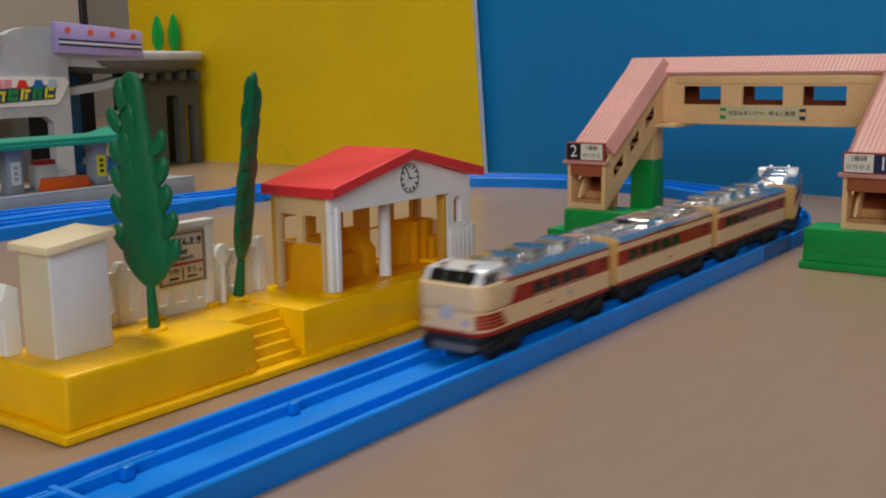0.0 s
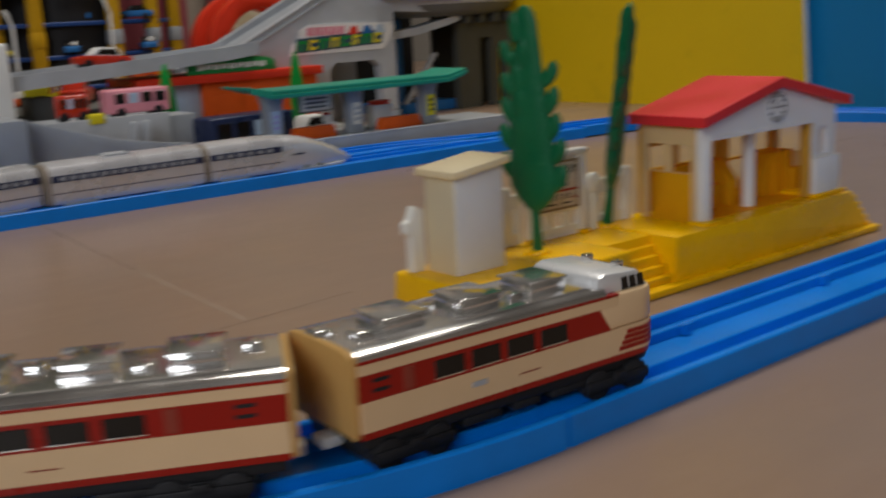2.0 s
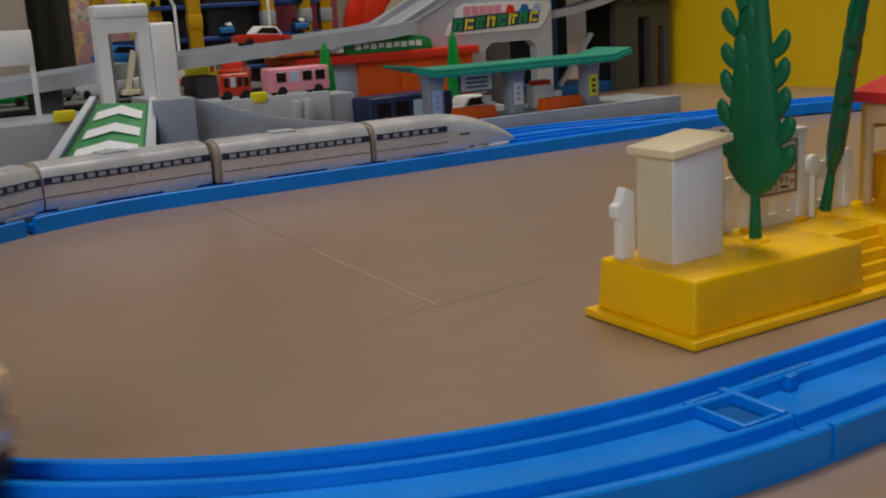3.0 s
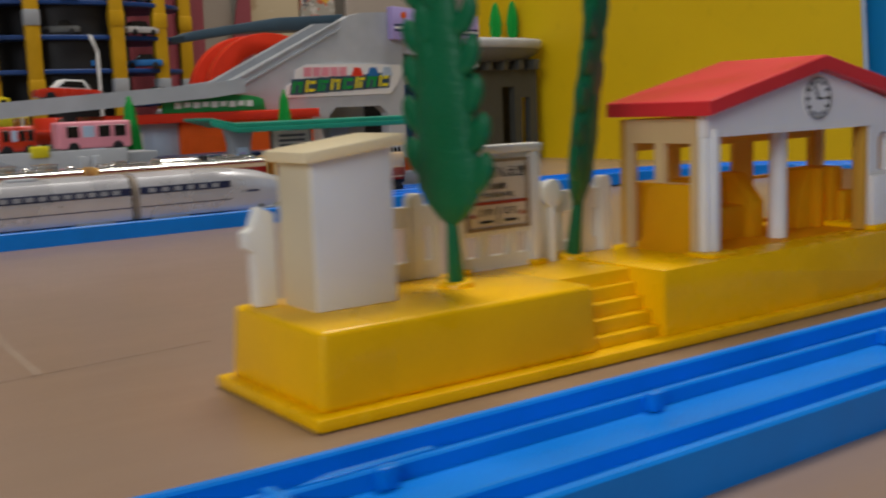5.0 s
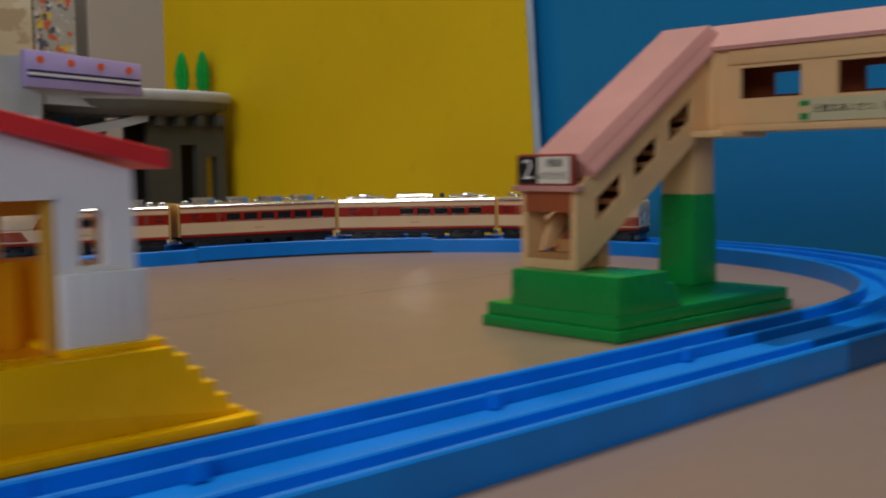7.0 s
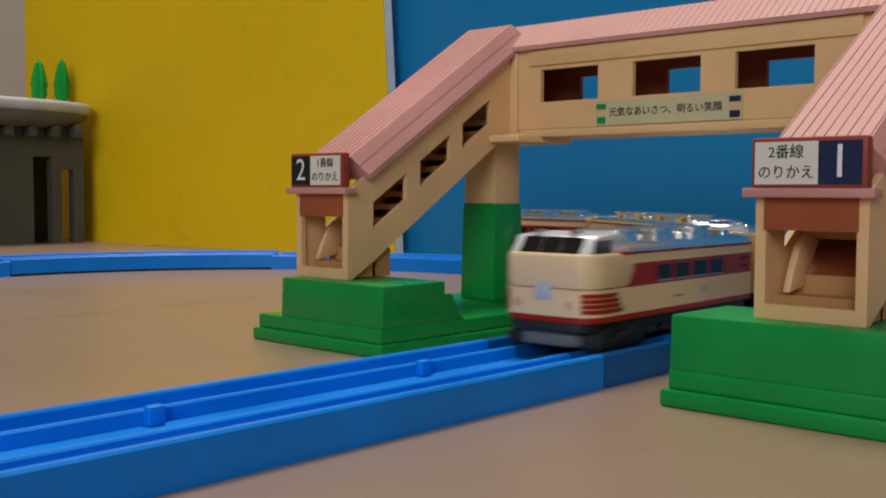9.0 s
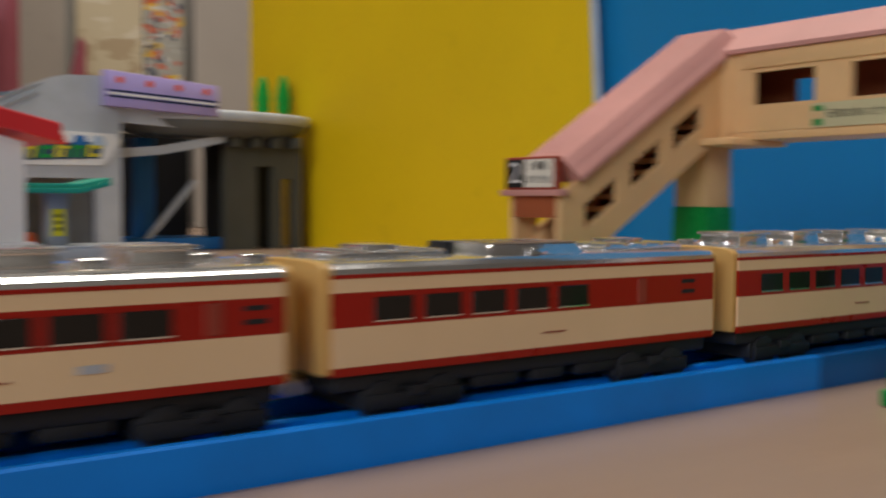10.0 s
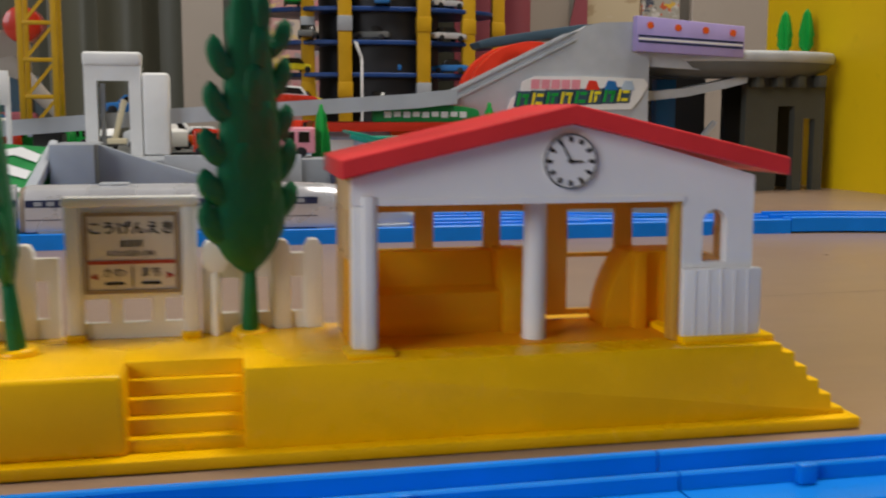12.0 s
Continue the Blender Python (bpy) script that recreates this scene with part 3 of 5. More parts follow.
fence(0.0435, 0.0645, [(0.0475, 0.0540, 0.0255, 0.0350), (0.0560, 0.0620, 0.0255, 0.0350)])
fence(0.0985, 0.1265, [(0.1010, 0.1075, 0.0255, 0.0345), (0.1095, 0.1150, 0.0255, 0.0345), (0.1170, 0.1235, 0.0255, 0.0345)])
for x in (0.0440, 0.0545, 0.0985, 0.1160, 0.1240):
    part("fence_post", bevelled(prism(B(), [(x, TOP), (x + 0.0045, TOP), (x + 0.0045, 0.0420), (x + 0.0034, 0.0440), (x + 0.0011, 0.0440), (x, 0.0420)], "y", 0.0440, 0.0478), 0.0004), "fence", station)
part("fence_post", bevelled(prism(B(), [(0.0372, TOP), (0.0415, TOP), (0.0415, 0.0420), (0.0372, 0.0440)], "y", 0.0440, 0.0478), 0.0006), "fence", station)
part("fountain", bevelled(prism(B(), [(0.0065, TOP), (0.0125, TOP), (0.0125, 0.0430), (0.0085, 0.0450), (0.0065, 0.0400), (0.0045, 0.0390), (0.0045, 0.0350), (0.0065, 0.0340)], "y", 0.0395, 0.0440), 0.0006), "fence", station)
lamp = B()
tube(lamp, 0.1020, 0.0415, TOP, 0.0370, 0.0013, 0.0012, 12)
prism(lamp, [(0.1020 + 0.0034 * math.cos(a), 0.0405 + 0.0042 * math.sin(a)) for a in np.linspace(0, 2 * math.pi, 18)[:-1]], "y", 0.0405, 0.0427)
part("round_post", bevelled(lamp, 0.0003), "fence", station)
board = part("name_board", holed(B(), "y", 0.0425, 0.0450, 0.0672, 0.0972, TOP, 0.0545, [(0.0705, 0.0765, 0.0245, 0.0305), (0.0795, 0.0865, 0.0245, 0.0305), (0.0895, 0.0945, 0.0245, 0.0305)]), "fence", station, "white station name board", smooth=False)
part("board_frame", bevelled(box(B(), 0.0664, 0.0980, 0.0405, 0.0455, 0.0532, 0.0556), 0.0005), "white", board)
for x in (0.0668, 0.0940):
    part("board_frame", bevelled(box(B(), x, x + 0.0036, 0.0410, 0.0452, TOP, 0.0534), 0.0005), "white", board)
    part("board_foot", bevelled(box(B(), x - 0.0006, x + 0.0042, 0.0392, 0.0440, TOP - 0.0002, 0.0222), 0.0005), "yellow", board)
plate = part("name_plate", bevelled(box(B(), 0.0712, 0.0932, 0.0416, 0.0426, 0.0322, 0.0516), 0.0004), "plate", board, "cream name plate with black letters")
rim = holed(B(), "y", 0.0412, 0.0416, 0.0710, 0.0934, 0.0320, 0.0518, [(0.0720, 0.0924, 0.0329, 0.0509)])
part("plate_rim", rim, "dark_tan", plate, smooth=False)
part("plate_line", box(B(), 0.0720, 0.0924, 0.0413, 0.0416, 0.0392, 0.0401), "rust", plate)
part("plate_line", box(B(), 0.0821, 0.0824, 0.0413, 0.0416, 0.0336, 0.0384), "black", plate)
lettering("letters", "こうげんえき", 0.0034, pose(0.0822, 0.0414, 0.0478, 90), "black", plate, bold=0.02)
lettering("letters", "高原駅", 0.0019, pose(0.0822, 0.0414, 0.0440, 90), "black", plate)
lettering("letters", "KOUGEN-EKI", 0.0019, pose(0.0822, 0.0414, 0.0417, 90), "black", plate)
lettering("letters", "かわ", 0.0027, pose(0.0780, 0.0414, 0.0370, 90), "black", plate)
lettering("letters", "まち", 0.0027, pose(0.0866, 0.0414, 0.0370, 90), "black", plate)
for x in (0.0758, 0.0844):
    part("text_bar", box(B(), x, x + 0.0044, 0.0413, 0.0416, 0.0341, 0.0348), "black", plate)
for x, s in ((0.0734, -1), (0.0910, 1)):
    part("plate_arrow", prism(B(), [(x + 0.0011 * s, 0.0362), (x - 0.0007 * s, 0.0370), (x - 0.0007 * s, 0.0354)], "y", 0.0413, 0.0416), "rust", plate)


# ---- toy trees ----
def limb(bm, path, seg=10):
    """A rounded tongue along a path of (x, y, z, half width, half thickness); the width lies across the path in the xz plane."""
    rings = []
    for i, (x, y, z, w, h) in enumerate(path):
        a, b = path[max(0, i - 1)], path[min(len(path) - 1, i + 1)]
        d = Vector((b[0] - a[0], 0, b[2] - a[2])).normalized()
        n = Vector((d.z, 0, -d.x))
        rings.append([bm.verts.new(Vector((x, y, z)) + n * w * math.cos(2 * math.pi * k / seg) + Vector((0, h * math.sin(2 * math.pi * k / seg), 0))) for k in range(seg)])
    for r0, r1 in zip(rings, rings[1:]):
        for k in range(seg):
            bm.faces.new((r0[k], r0[(k + 1) % seg], r1[(k + 1) % seg], r1[k]))
    bm.faces.new(rings[0])
    bm.faces.new(rings[-1])
    return bm


def tongue(bm, x, y, z, out, rise, w, h, swell=0.0):
    """A leaf tongue that leaves the crown sideways and curls upwards to a round tip."""
    path = []
    for i in range(9):
        u = i / 8
        k = max(0.10, math.sqrt(max(0.0, 1 - max(0.0, (u - 0.55) / 0.45) ** 2)))
        path.append((x + out * (1 - (1 - u) ** 2), y + swell * math.sin(math.pi * u * 0.6), z + rise * u ** 1.5, w * k, h * k))
    return limb(bm, path)


def tree(x, y, turn, lean, seed):
    t = thing("toy_tree", "dark green moulded plastic poplar tree with leaf tongues", "toy tree", pose(x, y, TOP) @ Matrix.Rotation(lean[0], 4, Vector(lean[1])) @ pose(0, 0, 0, 0, 0, turn), group="station trees")
    rnd = random.Random(seed)
    part("socket", bevelled(tube(B(), 0, 0, -0.0002, 0.0016, 0.0048, 0.0042, 24), 0.0004), "yellow", t)
    part("trunk", bevelled(tube(B(), 0, 0, 0.0008, 0.021, 0.0023, 0.0013, 14), 0.0003), "tree", t)
    bm = B()
    core = [(0.0160, 0.0012, 0.0010), (0.0180, 0.0044, 0.0018), (0.0210, 0.0076, 0.0026), (0.0255, 0.0106, 0.0032), (0.0310, 0.0112, 0.0035), (0.0360, 0.0098, 0.0035), (0.0450, 0.0096, 0.0034), (0.0540, 0.0086, 0.0032), (0.0630, 0.0074, 0.0029),
            (0.0720, 0.0062, 0.0025), (0.0800, 0.0054, 0.0022), (0.0860, 0.0050, 0.0019), (0.0895, 0.0040, 0.0015), (0.0915, 0.0022, 0.0009), (0.0921, 0.0006, 0.0004)]
    limb(bm, [(0.0, 0.0, z, w, h) for z, w, h in core], 18)
    for sgn in (-1, 1):
        z, k = 0.0270 + (0.0030 if sgn > 0 else 0.0), 0
        while z < 0.075:
            big = 1.0 - 0.50 * (z - 0.020) / 0.060
            out = 0.0064 * (0.45 + 0.55 * big) * rnd.uniform(0.85, 1.15)
            tongue(bm, sgn * 0.0078 * (0.35 + 0.65 * big), 0.0, z, sgn * out, 0.0085 * (0.75 + 0.25 * big) * rnd.uniform(0.9, 1.1), 0.0030 * (0.6 + 0.4 * big), 0.0017)
            z += 0.0100 * rnd.uniform(0.90, 1.10)
            k += 1
    for s in (-1, 1):
        for k in range(7):
            z = 0.0230 + 0.0088 * k + (0.004 if s > 0 else 0.0)
            tongue(bm, rnd.uniform(-0.003, 0.003), s * 0.0016, z, rnd.uniform(-0.0015, 0.0015), 0.0105, 0.0044 - 0.0003 * k, 0.0016, s * 0.0004)
    part("crown", bm, "tree", t)
    return t


tree(0.0574, 0.0285, 100, (radians(4.7), (0.51, -0.86, 0)), 3)
tree(0.1101, 0.0420, 38, (radians(8.5), (0.99, 0.10, 0)), 8)


# ---- the footbridge ----
bridge = thing("toy_footbridge", "cream toy station footbridge with pink ribbed roof on green bases", "toy footbridge")
BY = -0.0390
SPAN_X0, SPAN_X1, SPAN_Z0, SPAN_Z1 = 0.4930, 0.5200, 0.0720, 0.1050
STAIR_X0 = 0.4090
SLOPE = 0.64


def ribbed_roof(parent, p0, p1, side, half, rise, flat, pitch=0.0026, along=False):
    """A hipped roof strip from p0 to p1 (its middle line at the eaves): slopes up by rise from both eaves to a flat top, with ribs across."""
    a, b = Vector(p0), Vector(p1)
    d = (b - a).normalized()
    up = side.cross(d)
    up = up if up.z > 0 else -up
    bm = B()
    prof = [(-half, -0.0016), (-half, 0.0), (-flat, rise), (flat, rise), (half, 0.0), (half, -0.0016)]
    rings = [[bm.verts.new(p + side * o + up * h) for o, h in prof] for p in (a, b)]
    for k in range(len(prof)):
        k2 = (k + 1) % len(prof)
        bm.faces.new((rings[0][k], rings[0][k2], rings[1][k2], rings[1][k]))
    bm.faces.new(rings[0])
    bm.faces.new(rings[1])
    ob = part("roof", bm, "pink_roof", parent, "pinkish brown ribbed plastic roof", smooth=False)
    ribs, n = B(), int((b - a).length / pitch)
    if along:
        n = 0
        count = int(2 * half / pitch)
        for i in range(1, count):
            o = -half + 2 * half * i / count
            h = float(np.interp(o, [q[0] for q in prof[1:5]], [q[1] for q in prof[1:5]]))
            v = [ribs.verts.new(p + side * (o + s * 0.0003) + up * (h + e)) for p in (a, b) for e, s in ((-0.0002, -1), (0.00030, 0), (-0.0002, 1))]
            for f in ((0, 1, 4, 3), (1, 2, 5, 4)):
                ribs.faces.new([v[k] for k in f])
    for i in range(1, n):
        c = a + d * ((b - a).length * i / n)
        w = 0.00028
        for (o0, h0), (o1, h1) in zip(prof[1:4], prof[2:5]):
            q = [c + side * o + up * (h + e) + d * s * w for o, h in ((o0, h0), (o1, h1)) for e, s in ((0.0, -1), (0.00024, 0), (0.0, 1))]
            v = [ribs.verts.new(x) for x in q]
            for f in ((0, 1, 4, 3), (1, 2, 5, 4)):
                ribs.faces.new([v[k] for k in f])
    part("roof_ribs", ribs, "pink_roof", ob, smooth=False)
    return ob


YD, XD = Vector((0, 1, 0)), Vector((1, 0, 0))


def stair_tower(sgn, number):
    """One stair of the bridge: base, entry, flight, side walls and roof. sgn: +1 on the station's side."""
    y_in, y_out = BY + sgn * 0.0720, BY + sgn * 0.0985
    y0, y1 = min(y_in, y_out), max(y_in, y_out)
    b_in = 0.0450 if sgn > 0 else 0.0530
    b0, b1 = sorted((BY + sgn * b_in, BY + sgn * 0.1100))
    blk = sorted((BY + sgn * (b_in + 0.0015), BY + sgn * (0.0965 if sgn > 0 else 0.1085)))
    base = part("base", bevelled(box(B(), 0.3985, 0.5130, b0, b1, 0.0, 0.0042), 0.0008), "base_green", bridge, "glossy green plastic base")
    part("base_step", bevelled(box(B(), 0.4000, 0.5115, b0 + 0.0015, b1 - 0.0015, 0.0042, 0.0090), 0.0006), "base_green", base)
    part("base_block", bevelled(prism(B(), [(0.4005, 0.0088), (0.4010, 0.0222), (0.4290, 0.0222), (0.4290, 0.0180), (0.4325, 0.0180), (0.4360, 0.0110), (0.4390, 0.0088)], "y", *blk), 0.0006), "base_green", base)
    yc = BY + sgn * 0.0855
    part("pier_foot", bevelled(tapered(B(), 0.4885, 0.5068, yc - 0.0090, yc + 0.0090, 0.0088, 0.0470, 0.0006), 0.0012), "base_green", base)
    part("pier", bevelled(box(B(), 0.4900, 0.5050, yc - 0.0080, yc + 0.0080, 0.0465, SPAN_Z0 + 0.001), 0.0006), "cream", bridge)
    zb = 0.0222
    # entry frame
    entry = part("entry", holed(B(), "x", STAIR_X0, STAIR_X0 + 0.0020, y0, y1, zb, 0.0530, [(y0 + 0.0026, y1 - 0.0026, zb + 0.0035, 0.0470)]), "cream", bridge, smooth=False)
    part("entry_lintel", box(B(), STAIR_X0 - 0.0004, STAIR_X0 + 0.0016, y0 + 0.0022, y1 - 0.0022, 0.0430, 0.0525), "inner_shade_brown", entry)

    def top(x):
        return 0.0525 + SLOPE * (x - 0.4110)

    def bottom(x):
        return zb if x < 0.4205 else max(zb, 0.0300 + 0.65 * (x - 0.4240))
    xs = [STAIR_X0 + 0.0020, 0.4205, 0.4240, 0.4362, 0.4430, 0.4585, 0.4650, 0.4805, SPAN_X0]
    kinds = ["solid", "win", "win", "solid", "win", "solid", "win", "solid"]
    for y in (y0, y1 - 0.0018):
        wall = B()
        for a, b, k in zip(xs, xs[1:], kinds):
            if k == "win":
                prism(wall, [(a, bottom(a + 1e-6)), (b, bottom(b)), (b, top(b) - 0.0200), (a, top(a) - 0.0200)] if top(a) - 0.02 > bottom(a + 1e-6) else [(a, bottom(a + 1e-6)), (b, bottom(b)), (b, bottom(b) + 0.001)], "y", y, y + 0.0018)
                prism(wall, [(a, top(a) - 0.0108), (b, top(b) - 0.0108), (b, top(b)), (a, top(a))], "y", y, y + 0.0018)
            else:
                prism(wall, [(a, bottom(a + 1e-6)), (b, bottom(b)), (b, top(b)), (a, top(a))], "y", y, y + 0.0018)
        bmesh.ops.remove_doubles(wall, verts=wall.verts, dist=0.00001)
        part("stair_wall", wall, "cream", bridge, smooth=False)
    part("stair_soffit", prism(B(), [(0.4240, 0.0302), (SPAN_X0, 0.0302 + 0.65 * (SPAN_X0 - 0.4240)), (SPAN_X0, 0.0316 + 0.65 * (SPAN_X0 - 0.4240)), (0.4240, 0.0316)], "y", y0 + 0.0019, y1 - 0.0019), "inner_shade_brown", bridge, smooth=False)
    for i in range(11):
        x = STAIR_X0 + 0.006 + 0.0070 * i
        low = max(zb + 0.0003, 0.0318 + 0.65 * (x + 0.0082 - 0.4240)) if i > 1 else zb + 0.0003
        z = max(0.0275 + 0.0045 * i, low + 0.0020)
        part("stair_tread", box(B(), x, x + 0.0082, y0 + 0.0019, y1 - 0.0019, low, z), "stair_tan", bridge, smooth=False)
    part("handrail", bevelled(prism(B(), [(STAIR_X0 + 0.0040, zb + 0.0060), (STAIR_X0 + 0.0120, zb + 0.0070), (STAIR_X0 + 0.0200, 0.0400), (STAIR_X0 + 0.0130, 0.0415), (STAIR_X0 + 0.0090, 0.0385), (STAIR_X0 + 0.0060, 0.0330)], "y", y1 - 0.0068, y1 - 0.0050), 0.0003), "cream", bridge)
    # roof, awning and number sign
    ym = (y0 + y1) / 2
    xa, xb = STAIR_X0 + 0.0070, SPAN_X0 + 0.0060
    ribbed_roof(bridge, (xa, ym, top(xa) + 0.0012), (xb, ym, top(xb) + 0.0012), YD, 0.0160, 0.0068, 0.0112, along=True)
    part("awning", bevelled(box(B(), STAIR_X0 - 0.0030, STAIR_X0 + 0.0020, y0 - 0.0022, y1 + 0.0022, 0.0505, 0.0527), 0.0004), "pink_roof", bridge)
    sign = part("number_sign", bevelled(box(B(), STAIR_X0 - 0.0024, STAIR_X0 + 0.0010, y0 - 0.0003, y1 + 0.0003, 0.0525, 0.0642), 0.0008), "brown", bridge, "brown sign with platform number %s" % number)
    xf = STAIR_X0 - 0.0024
    ys = y0 + 0.0008, y1 - 0.0008
    dark = (ys[1] - 0.0098, ys[1]) if sgn > 0 else (ys[0], ys[0] + 0.0098)
    pale = (ys[0], ys[1] - 0.0098) if sgn > 0 else (ys[0] + 0.0098, ys[1])
    part("number_plate", box(B(), xf - 0.0002, xf, *dark, 0.0535, 0.0632), "black" if sgn > 0 else "navy", sign)
    part("text_plate", box(B(), xf - 0.0002, xf, *pale, 0.0535, 0.0632), "paper", sign)
    lettering("letters", number, 0.0105, pose(xf - 0.0003, sum(dark) / 2, 0.0583, 90, 0, -90), "white", sign)
    lettering("letters", "1番線" if sgn > 0 else "2番線", 0.0034, pose(xf - 0.0003, sum(pale) / 2, 0.0607, 90, 0, -90), "black", sign)
    lettering("letters", "のりかえ", 0.0034, pose(xf - 0.0003, sum(pale) / 2, 0.0561, 90, 0, -90), "black", sign)


stair_tower(1, "2")
stair_tower(-1, "1")
ya, yb = BY - 0.0985, BY + 0.0985
wh = [(-0.0070, 0.0190, 0.0850, 0.0970), (-0.0480, -0.0215, 0.0850, 0.0970), (-0.0870, -0.0605, 0.0850, 0.0970)]
part("span_wall", holed(B(), "x", SPAN_X0, SPAN_X0 + 0.0020, ya, yb, SPAN_Z0 + 0.0030, SPAN_Z1, wh), "cream", bridge, smooth=False)
# far wall: same span, its inner shade painted in as brown
part("span_wall", holed(B(), "x", SPAN_X1 - 0.0020, SPAN_X1, ya, yb, SPAN_Z0 + 0.0030, SPAN_Z1, [(-0.0030, 0.0190, 0.0875, 0.0965), (-0.0430, -0.0200, 0.0875, 0.0965), (-0.0820, -0.0590, 0.0875, 0.0965)]), "inner_shade_brown", bridge, smooth=False)
part("span_floor", bevelled(box(B(), SPAN_X0 + 0.0002, SPAN_X1 - 0.0002, ya, yb, SPAN_Z0, SPAN_Z0 + 0.0031), 0.0005), "cream", bridge)
part("span_beam", bevelled(box(B(), SPAN_X0 - 0.0010, SPAN_X0, -0.1020, 0.0240, 0.0985, 0.1045), 0.0003), "cream", bridge)
for sgn in (-1, 1):
    y = BY + sgn * 0.0715
    part("span_rib", bevelled(box(B(), SPAN_X0 - 0.0012, SPAN_X0, y - 0.0030, y + 0.0030, SPAN_Z0 + 0.001, SPAN_Z1 - 0.001), 0.0003), "cream", bridge)
    part("landing_bracket", bevelled(box(B(), 0.4800, SPAN_X0 + 0.020, *sorted((BY + sgn * 0.058, BY + sgn * 0.0985)), SPAN_Z0 - 0.0020, SPAN_Z0 + 0.0006), 0.0004), "cream", bridge)
    part("span_end", box(B(), SPAN_X0 + 0.002, SPAN_X1 - 0.002, *sorted((BY + sgn * 0.0965, BY + sgn * 0.0985)), SPAN_Z0 + 0.0031, SPAN_Z1), "cream", bridge)
ribbed_roof(bridge, ((SPAN_X0 + SPAN_X1) / 2, ya - 0.0025, SPAN_Z1 + 0.0012), ((SPAN_X0 + SPAN_X1) / 2, yb + 0.0025, SPAN_Z1 + 0.0012), XD, 0.0160, 0.0098, 0.0040)
banner = part("banner", box(B(), SPAN_X0 - 0.0006, SPAN_X0, -0.0635, -0.0065, 0.0752, 0.0838), "banner", bridge, "cream banner with a line of black letters")
lettering("letters", "元気なあいさつ、明るい笑顔", 0.0034, pose(SPAN_X0 - 0.0008, -0.0345, 0.0795, 90, 0, -90), "black", banner)
for y, hat in ((-0.0090, "sign_green"), (-0.0610, "navy")):
    for z0, z1, w, c in ((0.0758, 0.0781, 0.0018, hat), (0.0782, 0.0808, 0.0015, "cream"), (0.0809, 0.0828, 0.0020, hat)):
        part("print_patch", box(B(), SPAN_X0 - 0.0008, SPAN_X0 - 0.0006, y - w, y + w, z0, z1), c, banner)


# ---- the grey toy platform behind the rails ----
platform = thing("toy_platform", "grey toy railway platform with teal canopy and orange benches", "toy platform")
part("platform_slab", bevelled(box(B(), 0.150, 0.458, 0.476, 0.545, 0.0, 0.0165), 0.0012), "grey", platform)
part("platform_edge", bevelled(box(B(), 0.150, 0.457, 0.4762, 0.481, 0.0163, 0.0175), 0.0004), "light_grey", platform)
can = [(0.186, 0.0615), (0.205, 0.0560), (0.385, 0.0560), (0.405, 0.0615), (0.405, 0.0635), (0.385, 0.0590), (0.205, 0.0590), (0.186, 0.0635)]
canopy = part("canopy", bevelled(prism(B(), can, "y", 0.482, 0.530), 0.0005), "teal", platform, "teal green plastic canopy")
part("canopy_lip", bevelled(prism(B(), [(a, z - 0.0035) for a, z in can[:4]] + [(a, z) for a, z in can[3::-1]], "y", 0.4805, 0.4825), 0.0004), "teal", canopy)
for i, x in enumerate((0.2145, 0.2935, 0.3735)):
    post = part("canopy_post", bevelled(prism(B(), [(x - 0.0068, 0.0165), (x + 0.0068, 0.0165), (x + 0.0068, 0.045), (x + 0.0100, 0.0565), (x - 0.0100, 0.0565), (x - 0.0068, 0.045)], "y", 0.496, 0.508), 0.0006), "grey", platform)
    part("post_poster", box(B(), x - 0.0042, x + 0.0042, 0.4955, 0.496, 0.0235, 0.0420), ("pale_blue", "paper", "lemon")[i], post)
    for k in range(3):
        part("text_bar", box(B(), x - 0.0018, x + 0.0018, 0.4952, 0.4955, 0.0270 + 0.0045 * k, 0.0295 + 0.0045 * k), ("lilac", "grey", "black")[i], post)
for x0, x1 in ((0.227, 0.269), (0.314, 0.359)):
    part("bench", bevelled(prism(B(), [(x0, 0.0165), (x1, 0.0165), (x1 - 0.0030, 0.0265), (x0 + 0.0030, 0.0265)], "y", 0.490, 0.500), 0.0008), "orange", platform, "orange plastic bench")
hang = part("hanging_sign", bevelled(box(B(), 0.240, 0.273, 0.502, 0.505, 0.0370, 0.0535), 0.0005), "dark_grey", platform)
part("sign_plate", box(B(), 0.2415, 0.2715, 0.5015, 0.502, 0.0385, 0.0520), "paper", hang)
for z in (0.0475, 0.0440, 0.0405):
    part("text_bar", box(B(), 0.246, 0.267, 0.5012, 0.5015, z, z + 0.0018), "dark_grey", hang)


def toy_block(name, label, cat, boxes, m=None, bev=0.0008):
    """A small thing of bevelled boxes: (part name, material, x0, x1, y0, y1, z0, z1)."""
    t = thing(name, label, cat, m)
    for nm, mat, *b in boxes:
        part(nm, bevelled(box(B(), *b), bev), mat, t)
    return t


